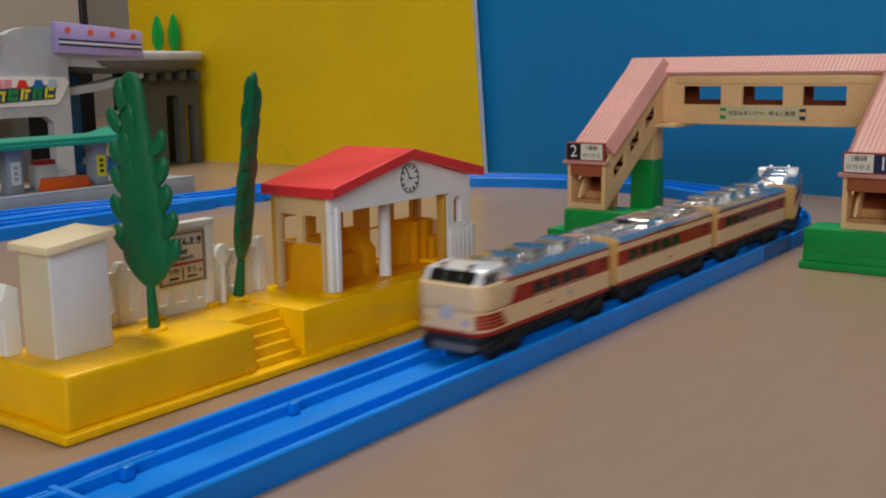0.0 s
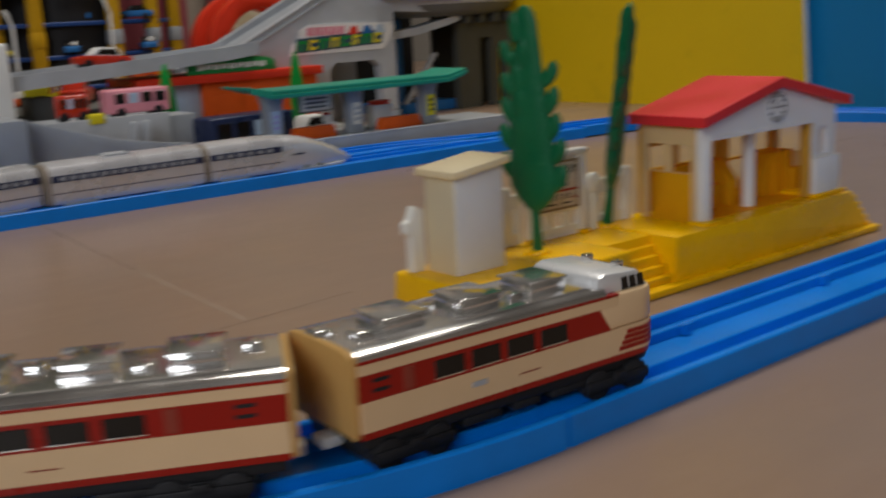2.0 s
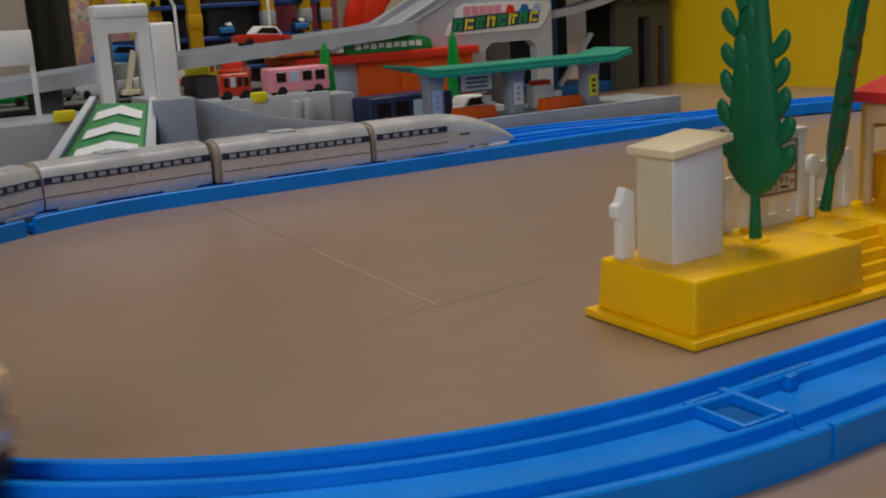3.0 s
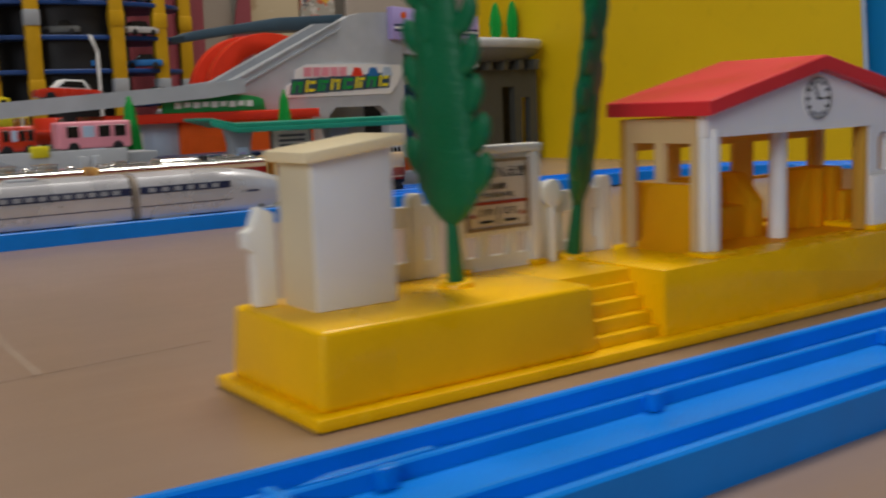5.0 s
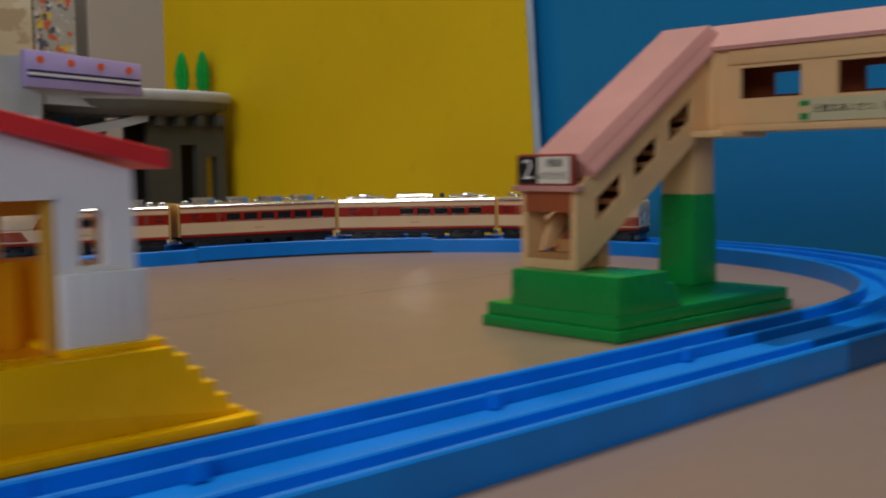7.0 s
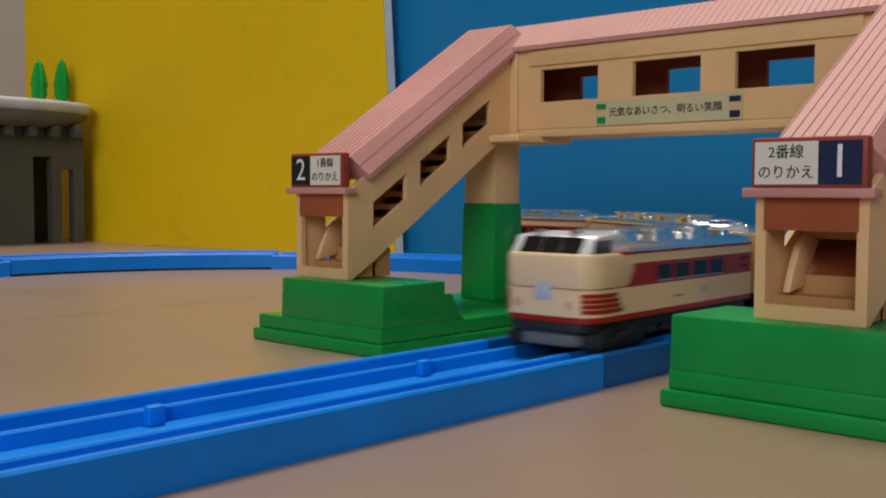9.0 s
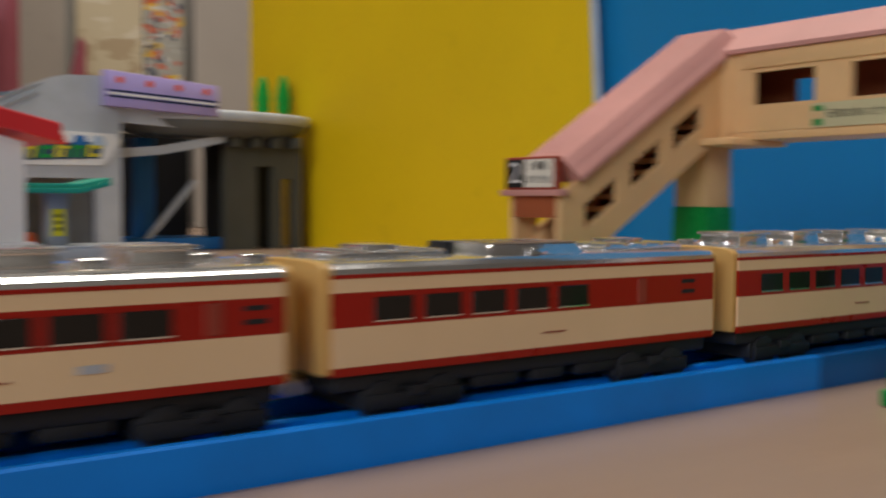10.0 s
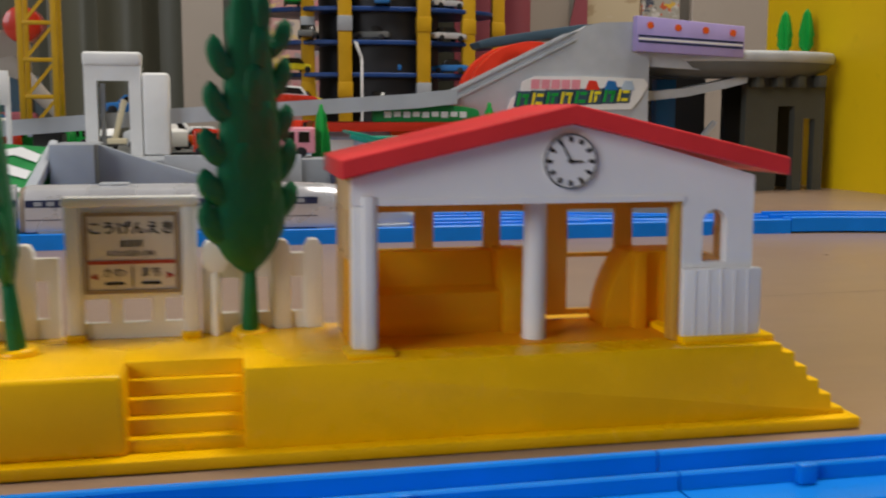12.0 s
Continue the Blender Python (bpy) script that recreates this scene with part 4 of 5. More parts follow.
toy_block("toy_kiosk_box", "small white toy vending box with red top on the platform", "toy box", [("body", "white", 0.322, 0.343, 0.512, 0.524, 0.0165, 0.0360), ("lid", "arch_red", 0.324, 0.341, 0.513, 0.523, 0.0360, 0.0400), ("side_box", "white", 0.343, 0.352, 0.512, 0.522, 0.0165, 0.0300)])
toy_block("toy_dog", "small white plastic animal figure on the platform", "toy figure", [("body", "white", 0.2735, 0.2820, 0.512, 0.518, 0.0200, 0.0270), ("head", "white", 0.2715, 0.2775, 0.5115, 0.5185, 0.0265, 0.0330), ("leg", "white", 0.2740, 0.2765, 0.513, 0.517, 0.0165, 0.0205), ("leg", "white", 0.2790, 0.2815, 0.513, 0.517, 0.0165, 0.0205), ("cap", "arch_red", 0.2720, 0.2770, 0.512, 0.518, 0.0328, 0.0345)])


def toy_car(name, label, m, colour, length=0.06, h=0.020, roof="white", bus=False):
    t = thing(name, label, "toy car", m)
    w = length * 0.2
    if bus:
        body = part("body", bevelled(box(B(), -length / 2, length / 2, -w, w, 0.0035, h), 0.0020, 3), colour, t)
        for s in (-1, 1):
            n = 4
            for i in range(n):
                x = -length * 0.42 + length * 0.86 * i / n
                part("window", bevelled(box(B(), x, x + length * 0.16, *sorted((s * w * 0.98, s * (w + 0.0003))), h * 0.50, h * 0.86), 0.0003, 1), "glass_black" if i != 2 else "pale_blue", body)
    else:
        body = part("body", bevelled(prism(B(), [(-length / 2, 0.0035), (length / 2, 0.0035), (length / 2, h * 0.50), (length * 0.3, h * 0.62), (-length * 0.42, h * 0.62), (-length / 2, h * 0.55)], "y", -w, w), 0.0012), colour, t)
        part("cabin", bevelled(prism(B(), [(-length * 0.34, h * 0.60), (length * 0.24, h * 0.60), (length * 0.10, h), (-length * 0.22, h)], "y", -w * 0.86, w * 0.86), 0.0008), roof, body)
        for s in (-1, 1):
            part("window", prism(B(), [(-length * 0.27, h * 0.66), (length * 0.16, h * 0.66), (length * 0.07, h * 0.93), (-length * 0.19, h * 0.93)], "y", *sorted((s * w * 0.86, s * (w * 0.86 + 0.0003)))), "glass_black", body)
    for x in (-length * 0.3, length * 0.3):
        for s in (-1, 1):
            part("wheel", bevelled(rod(B(), "y", (x, 0.0042), 0.0042, *sorted((s * w * 0.75, s * w * 1.03)), 14), 0.0004), "black", t)
    return t


toy_car("toy_bus", "dark navy toy coach parked behind the platform", pose(0.225, 0.572, 0.0, 0, 0, 4), "navy", 0.085, 0.036, bus=True)
toy_car("toy_car", "white toy car with dark windows behind the platform", pose(0.300, 0.575, 0.004, 0, 0, 5), "white", 0.060, 0.024, "white")

# ---- the service area ----
shop = thing("toy_service_shop", "orange and pale blue toy shop with green roof sign", "toy shop")
part("shop_wall", bevelled(box(B(), 0.222, 0.343, 0.600, 0.660, 0.0, 0.0595), 0.0008), "orange", shop)
part("shop_front", bevelled(box(B(), 0.152, 0.222, 0.606, 0.660, 0.0, 0.0590), 0.0008), "pale_blue", shop)
part("roof_fascia", bevelled(box(B(), 0.158, 0.346, 0.592, 0.664, 0.0590, 0.0672), 0.0010), "arch_red", shop)
part("window", bevelled(box(B(), 0.170, 0.192, 0.6054, 0.606, 0.022, 0.052), 0.0004), "white", shop)
part("window", bevelled(box(B(), 0.200, 0.217, 0.6054, 0.606, 0.022, 0.052), 0.0004), "pale_blue", shop)
part("print_patch", box(B(), 0.178, 0.186, 0.6050, 0.6054, 0.028, 0.036), "car_red", shop)
part("print_patch", box(B(), 0.175, 0.181, 0.6049, 0.6053, 0.024, 0.029), "black", shop)
part("door", bevelled(box(B(), 0.228, 0.262, 0.5990, 0.600, 0.0, 0.046), 0.0006), "orange", shop)
arc_top = [(0.206, 0.0672), (0.296, 0.0672), (0.294, 0.0765)] + [(0.250 + 0.044 * math.cos(a), 0.0765 + 0.0058 * math.sin(a)) for a in np.linspace(0.1, math.pi - 0.1, 12)] + [(0.206, 0.0765)]
sgn_ob = part("roof_sign", bevelled(prism(B(), arc_top, "y", 0.594, 0.599), 0.0006), "sign_green", shop, "green curved roof sign with white bars")
for i in range(9):
    part("text_bar", box(B(), 0.2155 + 0.0078 * i, 0.2212 + 0.0078 * i, 0.5934, 0.594, 0.0710 + 0.0008 * (i % 2), 0.0762), "white", sgn_ob)


def small_tree(x, y, z, h, w, label="small bright green plastic toy tree"):
    t = thing("toy_shrub", label, "toy tree", pose(x, y, z), group="small green toy trees")
    pts = []
    for s in (1, -1):
        side = [(w * 0.16, 0), (w * 0.24, h * 0.10), (w * 0.46, h * 0.22), (w * 0.42, h * 0.36), (w * 0.50, h * 0.44), (w * 0.42, h * 0.58), (w * 0.40, h * 0.66), (w * 0.28, h * 0.80), (w * 0.22, h * 0.90)]
        pts += [(s * a, b) for a, b in (side if s > 0 else side[::-1])] if s > 0 else [(0, h)] + [(-a, b) for a, b in side[::-1]]
    part("crown", bevelled(prism(B(), pts, "y", -0.0016, 0.0016), 0.0006), "leaf", t)
    part("crown_rib", bevelled(prism(B(), [(a * 0.9, b) for a, b in pts], "x", -0.0016, 0.0016), 0.0006), "leaf", t)
    return t


shop.matrix_world = Matrix.Translation((0.0095, 0.0475, 0)) @ Matrix.Diagonal((1.06, 1.06, 1.0, 1))
small_tree(0.1790, 0.620, 0.0, 0.082, 0.017)
small_tree(0.3200, 0.636, 0.0, 0.084, 0.016)
small_tree(0.6600, 0.768, 0.1335, 0.044, 0.017)
small_tree(0.6815, 0.764, 0.1335, 0.046, 0.017)

# ---- the grey drive tower ----
tower = thing("toy_drive_tower", "large grey toy road tower with ramp, lilac sign and round deck", "toy building")
face = [(0.205, 0.046), (0.262, 0.0725), (0.2904, 0.0865), (0.4158, 0.1475), (0.4270, 0.1535), (0.4400, 0.1565), (0.4870, 0.1580), (0.487, 0.0), (0.466, 0.0), (0.466, 0.060), (0.458, 0.067), (0.408, 0.067), (0.400, 0.060), (0.400, 0.0), (0.205, 0.0)]
part("tower_wall", prism(B(), face, "y", 0.700, 0.712), "light_grey", tower, smooth=False)
part("tower_back", prism(B(), [(0.262, 0.0), (0.262, 0.070), (0.432, 0.152), (0.484, 0.154), (0.484, 0.0)], "y", 0.775, 0.787), "grey", tower, smooth=False)
part("ramp_deck", prism(B(), [(0.205, 0.038), (0.432, 0.144), (0.484, 0.146), (0.484, 0.141), (0.434, 0.139), (0.207, 0.032)], "y", 0.712, 0.775), "grey", tower, smooth=False)
for rise in (0.0, -0.0075):
    part("wall_rim", prism(B(), [(0.2904, 0.0865 + rise), (0.4158, 0.1475 + rise), (0.4158, 0.1492 + rise), (0.2890, 0.0880 + rise)], "y", 0.6985, 0.7005 + 0.003 * (rise == 0)), "light_grey", tower)
dec = [(0.352, 0.0775), (0.470, 0.0785), (0.478, 0.0870), (0.486, 0.1010), (0.482, 0.1065), (0.428, 0.1080), (0.378, 0.1080), (0.366, 0.1030), (0.364, 0.0930), (0.356, 0.0880)]
decal = part("logo_plate", prism(B(), dec, "y", 0.6984, 0.700), "white", tower, "white outlined sticker with coloured shapes")
for i in range(5):
    x = 0.3740 + 0.0095 * i
    part("logo_shape", prism(B(), [(x, 0.0965), (x + 0.0080, 0.0965), (x + 0.0085, 0.1050), (x + 0.0005, 0.1050)], "y", 0.6979, 0.6984), "pink", decal)
for x, c in ((0.432, "arch_red"), (0.450, "mid_blue"), (0.466, "pale_blue")):
    part("logo_shape", prism(B(), [(x - 0.007, 0.0960), (x + 0.007, 0.0960), (x + 0.004, 0.1040), (x - 0.003, 0.1045)], "y", 0.6979, 0.6984), c, decal)
for i in range(8):
    x, z = 0.3590 + 0.0136 * i, 0.0800 + 0.0006 * i
    part("logo_shape", prism(B(), [(x - 0.001, z), (x + 0.0135, z), (x + 0.0165, z + 0.0145), (x + 0.002, z + 0.0145)], "y", 0.6980, 0.6984), "slate", decal)
    inks = ("leaf", "lemon")[i % 2]
    strokes = [(0.0012, 0.0036, 0.0015, 0.0125), (0.0050, 0.0112, 0.0090, 0.0118)]
    strokes.append([(0.0082, 0.0106, 0.0018, 0.0100), (0.0050, 0.0112, 0.0018, 0.0046), (0.0060, 0.0084, 0.0020, 0.0080)][i % 3])
    for a, b, c, d in strokes:
        part("logo_shape", prism(B(), [(x + a + 0.2 * c, z + c), (x + b + 0.2 * c, z + c), (x + b + 0.2 * d, z + d), (x + a + 0.2 * d, z + d)], "y", 0.6975, 0.6980), inks, decal)
lil = part("lilac_sign", bevelled(prism(B(), [(0.470, 0.131), (0.576, 0.126), (0.576, 0.1545), (0.470, 0.1625)], "y", 0.690, 0.700), 0.0008), "lilac", tower, "lilac sign strip with dark lines and orange dots")
for k, (c, dz) in enumerate((("navy", 0.0078), ("white", 0.0103), ("navy", 0.0128))):
    part("sign_line", prism(B(), [(0.472, 0.131 + dz), (0.574, 0.126 + dz), (0.574, 0.1277 + dz), (0.472, 0.1328 + dz)], "y", 0.6894, 0.690), c, lil)
for i in range(4):
    x = 0.483 + 0.027 * i
    part("sign_dot", rod(B(), "y", (x, 0.1540 - 0.0019 * i), 0.0032, 0.6894, 0.690, 14), "orange", lil)
# round deck with its dark supports
disc = [(0.590 + 0.106 * math.cos(a), 0.740 + 0.048 * math.sin(a)) for a in np.linspace(0, 2 * math.pi, 49)[:-1]]
deck = part("round_deck", bevelled(prism(B(), disc, "z", 0.1225, 0.1335), 0.0035, 3, 60), "light_grey", tower, "pale grey round parking deck")
bowl = B()
rings = [[bowl.verts.new((0.590 + (x - 0.590) * k, 0.740 + (y - 0.740) * k, z)) for x, y in disc] for k, z in ((0.97, 0.1230), (0.93, 0.1170), (0.80, 0.1115), (0.60, 0.1090))]
for r0, r1 in zip(rings, rings[1:]):
    for k in range(len(disc)):
        bowl.faces.new((r0[k], r0[(k + 1) % len(disc)], r1[(k + 1) % len(disc)], r1[k]))
bowl.faces.new(rings[0])
bowl.faces.new(rings[-1])
# dark grey puts the shade beneath the pale deck into its underside
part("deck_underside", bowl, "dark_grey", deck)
part("deck_arm", prism(B(), [(0.487, 0.118), (0.600, 0.112), (0.600, 0.127), (0.487, 0.140)], "y", 0.704, 0.716), "light_grey", deck)
for i in range(4):
    x = 0.600 + 0.022 * i
    part("deck_bracket", bevelled(box(B(), x, x + 0.008, 0.710, 0.726, 0.100, 0.111), 0.0008), "support", deck)
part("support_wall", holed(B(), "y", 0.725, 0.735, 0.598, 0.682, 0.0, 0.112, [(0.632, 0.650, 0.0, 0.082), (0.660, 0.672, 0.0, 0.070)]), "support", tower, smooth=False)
# near-black sheet added as the shade behind the wall's openings
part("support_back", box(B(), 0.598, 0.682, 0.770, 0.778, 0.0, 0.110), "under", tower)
low = [(0.487, 0.0860), (0.530, 0.0905), (0.570, 0.0985), (0.592, 0.1040), (0.592, 0.1115), (0.570, 0.1065), (0.530, 0.0985), (0.487, 0.0945)]
part("lower_ramp", prism(B(), low, "y", 0.712, 0.735), "light_grey", tower, smooth=False)
part("blue_post", bevelled(box(B(), 0.520, 0.541, 0.760, 0.772, 0.0, 0.108), 0.0010), "mid_blue", tower)
part("brace", prism(B(), [(0.522, 0.012), (0.526, 0.010), (0.574, 0.066), (0.570, 0.068)], "y", 0.735, 0.740), "light_grey", tower)
# added dark sheet that stands for the gloom below the deck
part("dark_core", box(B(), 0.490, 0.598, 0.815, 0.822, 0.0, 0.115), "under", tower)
part("blue_foot", bevelled(box(B(), 0.505, 0.600, 0.735, 0.800, 0.0, 0.012), 0.0015), "mid_blue", tower)
# red arch of two hoops
for y in (0.880, 0.925):
    for nm, r0, r1, cx, cz in (("arch_hoop", 0.044, 0.064, 0.430, 0.087),):
        an = np.linspace(math.pi * 1.02, -0.1, 26)
        pts = [(cx + r1 * math.cos(a) * 1.15, cz + r1 * math.sin(a)) for a in an] + [(cx + r0 * math.cos(a) * 1.15, cz + r0 * math.sin(a)) for a in an[::-1]]
        part(nm, bevelled(prism(B(), pts, "y", y, y + 0.014), 0.0012), "arch_red", tower, "orange red plastic arch hoop")
part("slate_roof", bevelled(prism(B(), [(x + 0.045, z - 0.010) for x, z in ((0.380, 0.166), (0.468, 0.179), (0.566, 0.182), (0.610, 0.190), (0.610, 0.204), (0.509, 0.198), (0.393, 0.180), (0.375, 0.174))], "y", 1.100, 1.150), 0.0020), "slate", tower)

# raised road with its posts
road = thing("toy_road", "long grey raised toy road on dark posts", "toy road")
pr = [(-0.300, 0.0500), (-0.080, 0.0660), (0.065, 0.0770), (0.266, 0.0900), (0.300, 0.0940)]
part("roadway", prism(B(), [(x, z - 0.010) for x, z in pr] + [(x, z - 0.003) for x, z in pr[::-1]], "y", 0.670, 0.745), "grey", road, smooth=False)
for y in (0.668, 0.743):
    part("road_wall", prism(B(), [(x, z - 0.011) for x, z in pr] + [(x, z + 0.0015) for x, z in pr[::-1]], "y", y, y + 0.003), "light_grey", road, smooth=False)
for x in (-0.20, -0.05, 0.085, 0.20):
    part("road_post", bevelled(box(B(), x, x + 0.022, 0.690, 0.725, 0.0, 0.058), 0.001), "dark_grey", road)
toy_car("toy_taxi", "red toy taxi with white roof on the raised road", pose(0.1565, 0.705, 0.0790, 0, -4, 180), "car_red", 0.052, 0.019)
toy_car("toy_car", "small blue toy car on the raised road", pose(0.026, 0.706, 0.0715, 0, -4, 180), "mid_blue", 0.045, 0.018, "mid_blue")
for x, y, z in ((0.141, 0.900, 0.060), (0.247, 0.900, 0.070)):
    t = thing("toy_street_lamp", "thin white toy street lamp beside the raised road", "toy lamp", pose(x, y, z))
    part("pole", bevelled(box(B(), -0.0014, 0.0014, -0.0014, 0.0014, -0.030, 0.064), 0.0004), "white", t)
    part("arm", bevelled(prism(B(), [(-0.0014, 0.062), (0.0014, 0.062), (-0.004, 0.078), (-0.0075, 0.080), (-0.0075, 0.077)], "y", -0.0014, 0.0014), 0.0003), "white", t)

# grey entrance block with ramp and lift gate
gate = thing("toy_car_park", "grey toy car park block with arrow ramp and white lift gate", "toy building")
part("block", bevelled(box(B(), -0.008, 0.020, 0.500, 0.560, 0.0, 0.0545), 0.0010), "grey", gate)
part("block_face", bevelled(box(B(), 0.0195, 0.0210, 0.502, 0.558, 0.0, 0.0540), 0.0004), "dark_grey", gate)
part("wing_wall", bevelled(prism(B(), [(0.020, 0.0), (0.150, 0.0), (0.150, 0.0225), (0.130, 0.0250), (0.090, 0.0320), (0.050, 0.0440), (0.020, 0.0545)], "y", 0.518, 0.524), 0.0006), "grey", gate)
part("rear_block", bevelled(box(B(), -0.110, 0.185, 0.580, 0.662, 0.0, 0.0405), 0.0012), "grey", gate)
part("rear_rim", bevelled(box(B(), 0.060, 0.160, 0.5760, 0.5800, 0.0, 0.0440), 0.0006), "light_grey", gate)
ramp_bm = B()
q = [(-0.100, 0.474, 0.0035), (-0.026, 0.474, 0.0035), (-0.006, 0.515, 0.0520), (-0.046, 0.515, 0.0555)]
v = [ramp_bm.verts.new(p) for p in q] + [ramp_bm.verts.new((p[0], p[1] + 0.001, 0.0)) for p in q]
for f in ((0, 1, 2, 3), (4, 5, 6, 7), (0, 1, 5, 4), (1, 2, 6, 5), (2, 3, 7, 6), (3, 0, 4, 7)):
    ramp_bm.faces.new([v[k] for k in f])
ramp_ob = part("arrow_ramp", ramp_bm, "sign_green", gate, "green ramp with white chevrons", smooth=False)


def ramp_point(u, w, lift=0.0006):
    a = Vector(q[0]).lerp(Vector(q[1]), u)
    b = Vector(q[3]).lerp(Vector(q[2]), u)
    return a.lerp(b, w) + Vector((0, -0.6, 0.8)) * lift


for i in range(4):
    w0 = 0.16 + 0.21 * i
    cb = B()
    for ua, ub, da, db in ((0.16, 0.5, 0.0, 0.08), (0.5, 0.86, 0.08, 0.0)):
        vs = [cb.verts.new(ramp_point(ua, w0 + da)), cb.verts.new(ramp_point(ub, w0 + db)), cb.verts.new(ramp_point(ub, w0 + db + 0.10)), cb.verts.new(ramp_point(ua, w0 + da + 0.10))]
        cb.faces.new(vs)
    part("chevron", cb, "white", ramp_ob, smooth=False)
for u0, u1 in ((-0.06, 0.06), (0.94, 1.06)):
    cb = B()
    a, b, c, d = ramp_point(u0, 0), ramp_point(u1, 0), ramp_point(u1, 1.0), ramp_point(u0, 1.0)
    n = Vector((0, -0.6, 0.8)) * 0.006
    vs = [cb.verts.new(p - n * 0.4) for p in (a, b, c, d)] + [cb.verts.new(p + n) for p in (a, b, c, d)]
    for f in ((0, 1, 2, 3), (4, 5, 6, 7), (0, 1, 5, 4), (1, 2, 6, 5), (2, 3, 7, 6), (3, 0, 4, 7)):
        cb.faces.new([vs[k] for k in f])
    part("ramp_curb", bevelled(cb, 0.0006), "light_grey", ramp_ob)
for x0, x1 in ((-0.060, -0.045), (0.092, 0.104)):
    part("yellow_stop", bevelled(box(B(), x0, x1, 0.574, 0.581, 0.0400, 0.0480), 0.0008), "lemon", gate)
for x in (0.118, 0.128):
    part("stop_block", bevelled(prism(B(), [(x, 0.024), (x + 0.007, 0.024), (x + 0.006, 0.040), (x + 0.002, 0.040)], "y", 0.556, 0.566), 0.0008), "light_grey", gate)
lift = thing("toy_lift", "white grey toy lift tower with open frame", "toy lift")
part("lift_frame", holed(B(), "y", 0.655, 0.668, -0.004, 0.0395, 0.0405, 0.1205, [(0.0055, 0.0300, 0.0405, 0.100)]), "white", lift, smooth=False)
part("lift_cap", bevelled(box(B(), -0.0045, 0.0400, 0.652, 0.671, 0.1120, 0.1225), 0.0022, 3), "white", lift)
part("lift_box", bevelled(box(B(), 0.0400, 0.0605, 0.655, 0.690, 0.0405, 0.1065), 0.0025, 3), "white", lift)
part("lift_rail", bevelled(box(B(), 0.0070, 0.0105, 0.664, 0.670, 0.0405, 0.098), 0.0005), "light_grey", lift)
part("lift_arm", bevelled(prism(B(), [(0.0150, 0.052), (0.0190, 0.050), (0.0280, 0.084), (0.0240, 0.086)], "y", 0.657, 0.663), 0.0006), "ivory", lift)
part("lift_seat", bevelled(box(B(), 0.0120, 0.0270, 0.655, 0.667, 0.0500, 0.0545), 0.0008), "ivory", lift)
sp = thing("toy_sign_post", "white toy road sign on a thin post", "toy sign", pose(-0.058, 0.640, 0.0405))
part("post", bevelled(box(B(), -0.0018, 0.0018, -0.0018, 0.0018, 0, 0.062), 0.0004), "white", sp)
part("plate", bevelled(box(B(), -0.026, 0.0018, -0.0030, -0.0016, 0.040, 0.066), 0.0006), "white", sp)
toy_car("toy_bus", "pink toy bus with dark windows on the car park", pose(0.146, 0.612, 0.0405, 0, 0, 178), "pink", 0.054, 0.0235, bus=True)
toy_car("toy_car", "red toy fire truck beside the pink bus", pose(0.093, 0.616, 0.0405, 0, 0, 176), "car_red", 0.026, 0.022, bus=True)

# ---- the yellow and blue parking tower further back ----
park = thing("toy_parking_tower", "tall toy parking tower with yellow columns and blue shelves", "toy building")
PX, PY, PR = 0.320, 1.285, 0.150
for z in (0.036, 0.078, 0.122, 0.165, 0.209, 0.253, 0.297, 0.341):
    shelf = [(PX + PR * math.cos(a) * 1.12, PY + PR * 0.62 * math.sin(a)) for a in np.linspace(0, 2 * math.pi, 33)[:-1]]
    part("shelf", bevelled(prism(B(), shelf, "z", z, z + 0.0060), 0.0012, 1, 60), "shelf_blue", park)
part("core", tube(B(), PX, PY, 0.0, 0.36, 0.085, 0.085, 20), "under", park)
for x, y in ((0.152, 1.262), (0.215, 1.222), (0.262, 1.197), (0.368, 1.195), (0.436, 1.222), (0.488, 1.262)):
    col = part("column", bevelled(box(B(), x - 0.009, x + 0.009, y - 0.006, y + 0.006, 0.0, 0.36), 0.0012), "rod_yellow", park)
    for z in (0.085, 0.172):
        part("clamp", bevelled(box(B(), x - 0.0098, x + 0.0098, y - 0.0070, y + 0.0070, z + 0.010, z + 0.030), 0.0010), "grey" if (x > 0.3) == (z < 0.1) else "rod_yellow", col)
rnd = random.Random(5)
COLS = ["car_red", "white", "mid_blue", "lemon", "dark_grey", "silver", "orange", "leaf"]
for z in (0.042, 0.084, 0.128, 0.171, 0.215):
    for x in (0.205, 0.312, 0.415):
        toy_car("toy_car", "small toy car parked on a blue shelf", pose(x + rnd.uniform(-0.012, 0.012), PY - 0.072 + rnd.uniform(-0.006, 0.006), z, 0, 0, rnd.choice((20, 160, 90, 75))), rnd.choice(COLS), 0.050, 0.019, "glass_black")

# toys crowded behind the car park
spots = [(-0.27, 0.80), (-0.21, 0.83), (-0.16, 0.79), (-0.11, 0.84), (-0.06, 0.80), (-0.01, 0.83), (0.04, 0.80), (0.085, 0.84), (0.13, 0.80), (0.175, 0.83), (-0.24, 0.90), (-0.15, 0.92), (-0.05, 0.90), (0.05, 0.91), (0.14, 0.90), (-0.30, 0.74), (-0.19, 0.755), (-0.10, 0.758)]
shelf_t = thing("toy_deck", "low dark deck under the crowded toy cars", "toy deck")
part("deck_board", bevelled(box(B(), -0.36, 0.205, 0.752, 0.96, 0.030, 0.040), 0.001), "dark_grey", shelf_t)
for x in (-0.35, 0.19):
    part("deck_leg", bevelled(box(B(), x, x + 0.012, 0.76, 0.95, 0.0, 0.030), 0.001), "dark_grey", shelf_t)
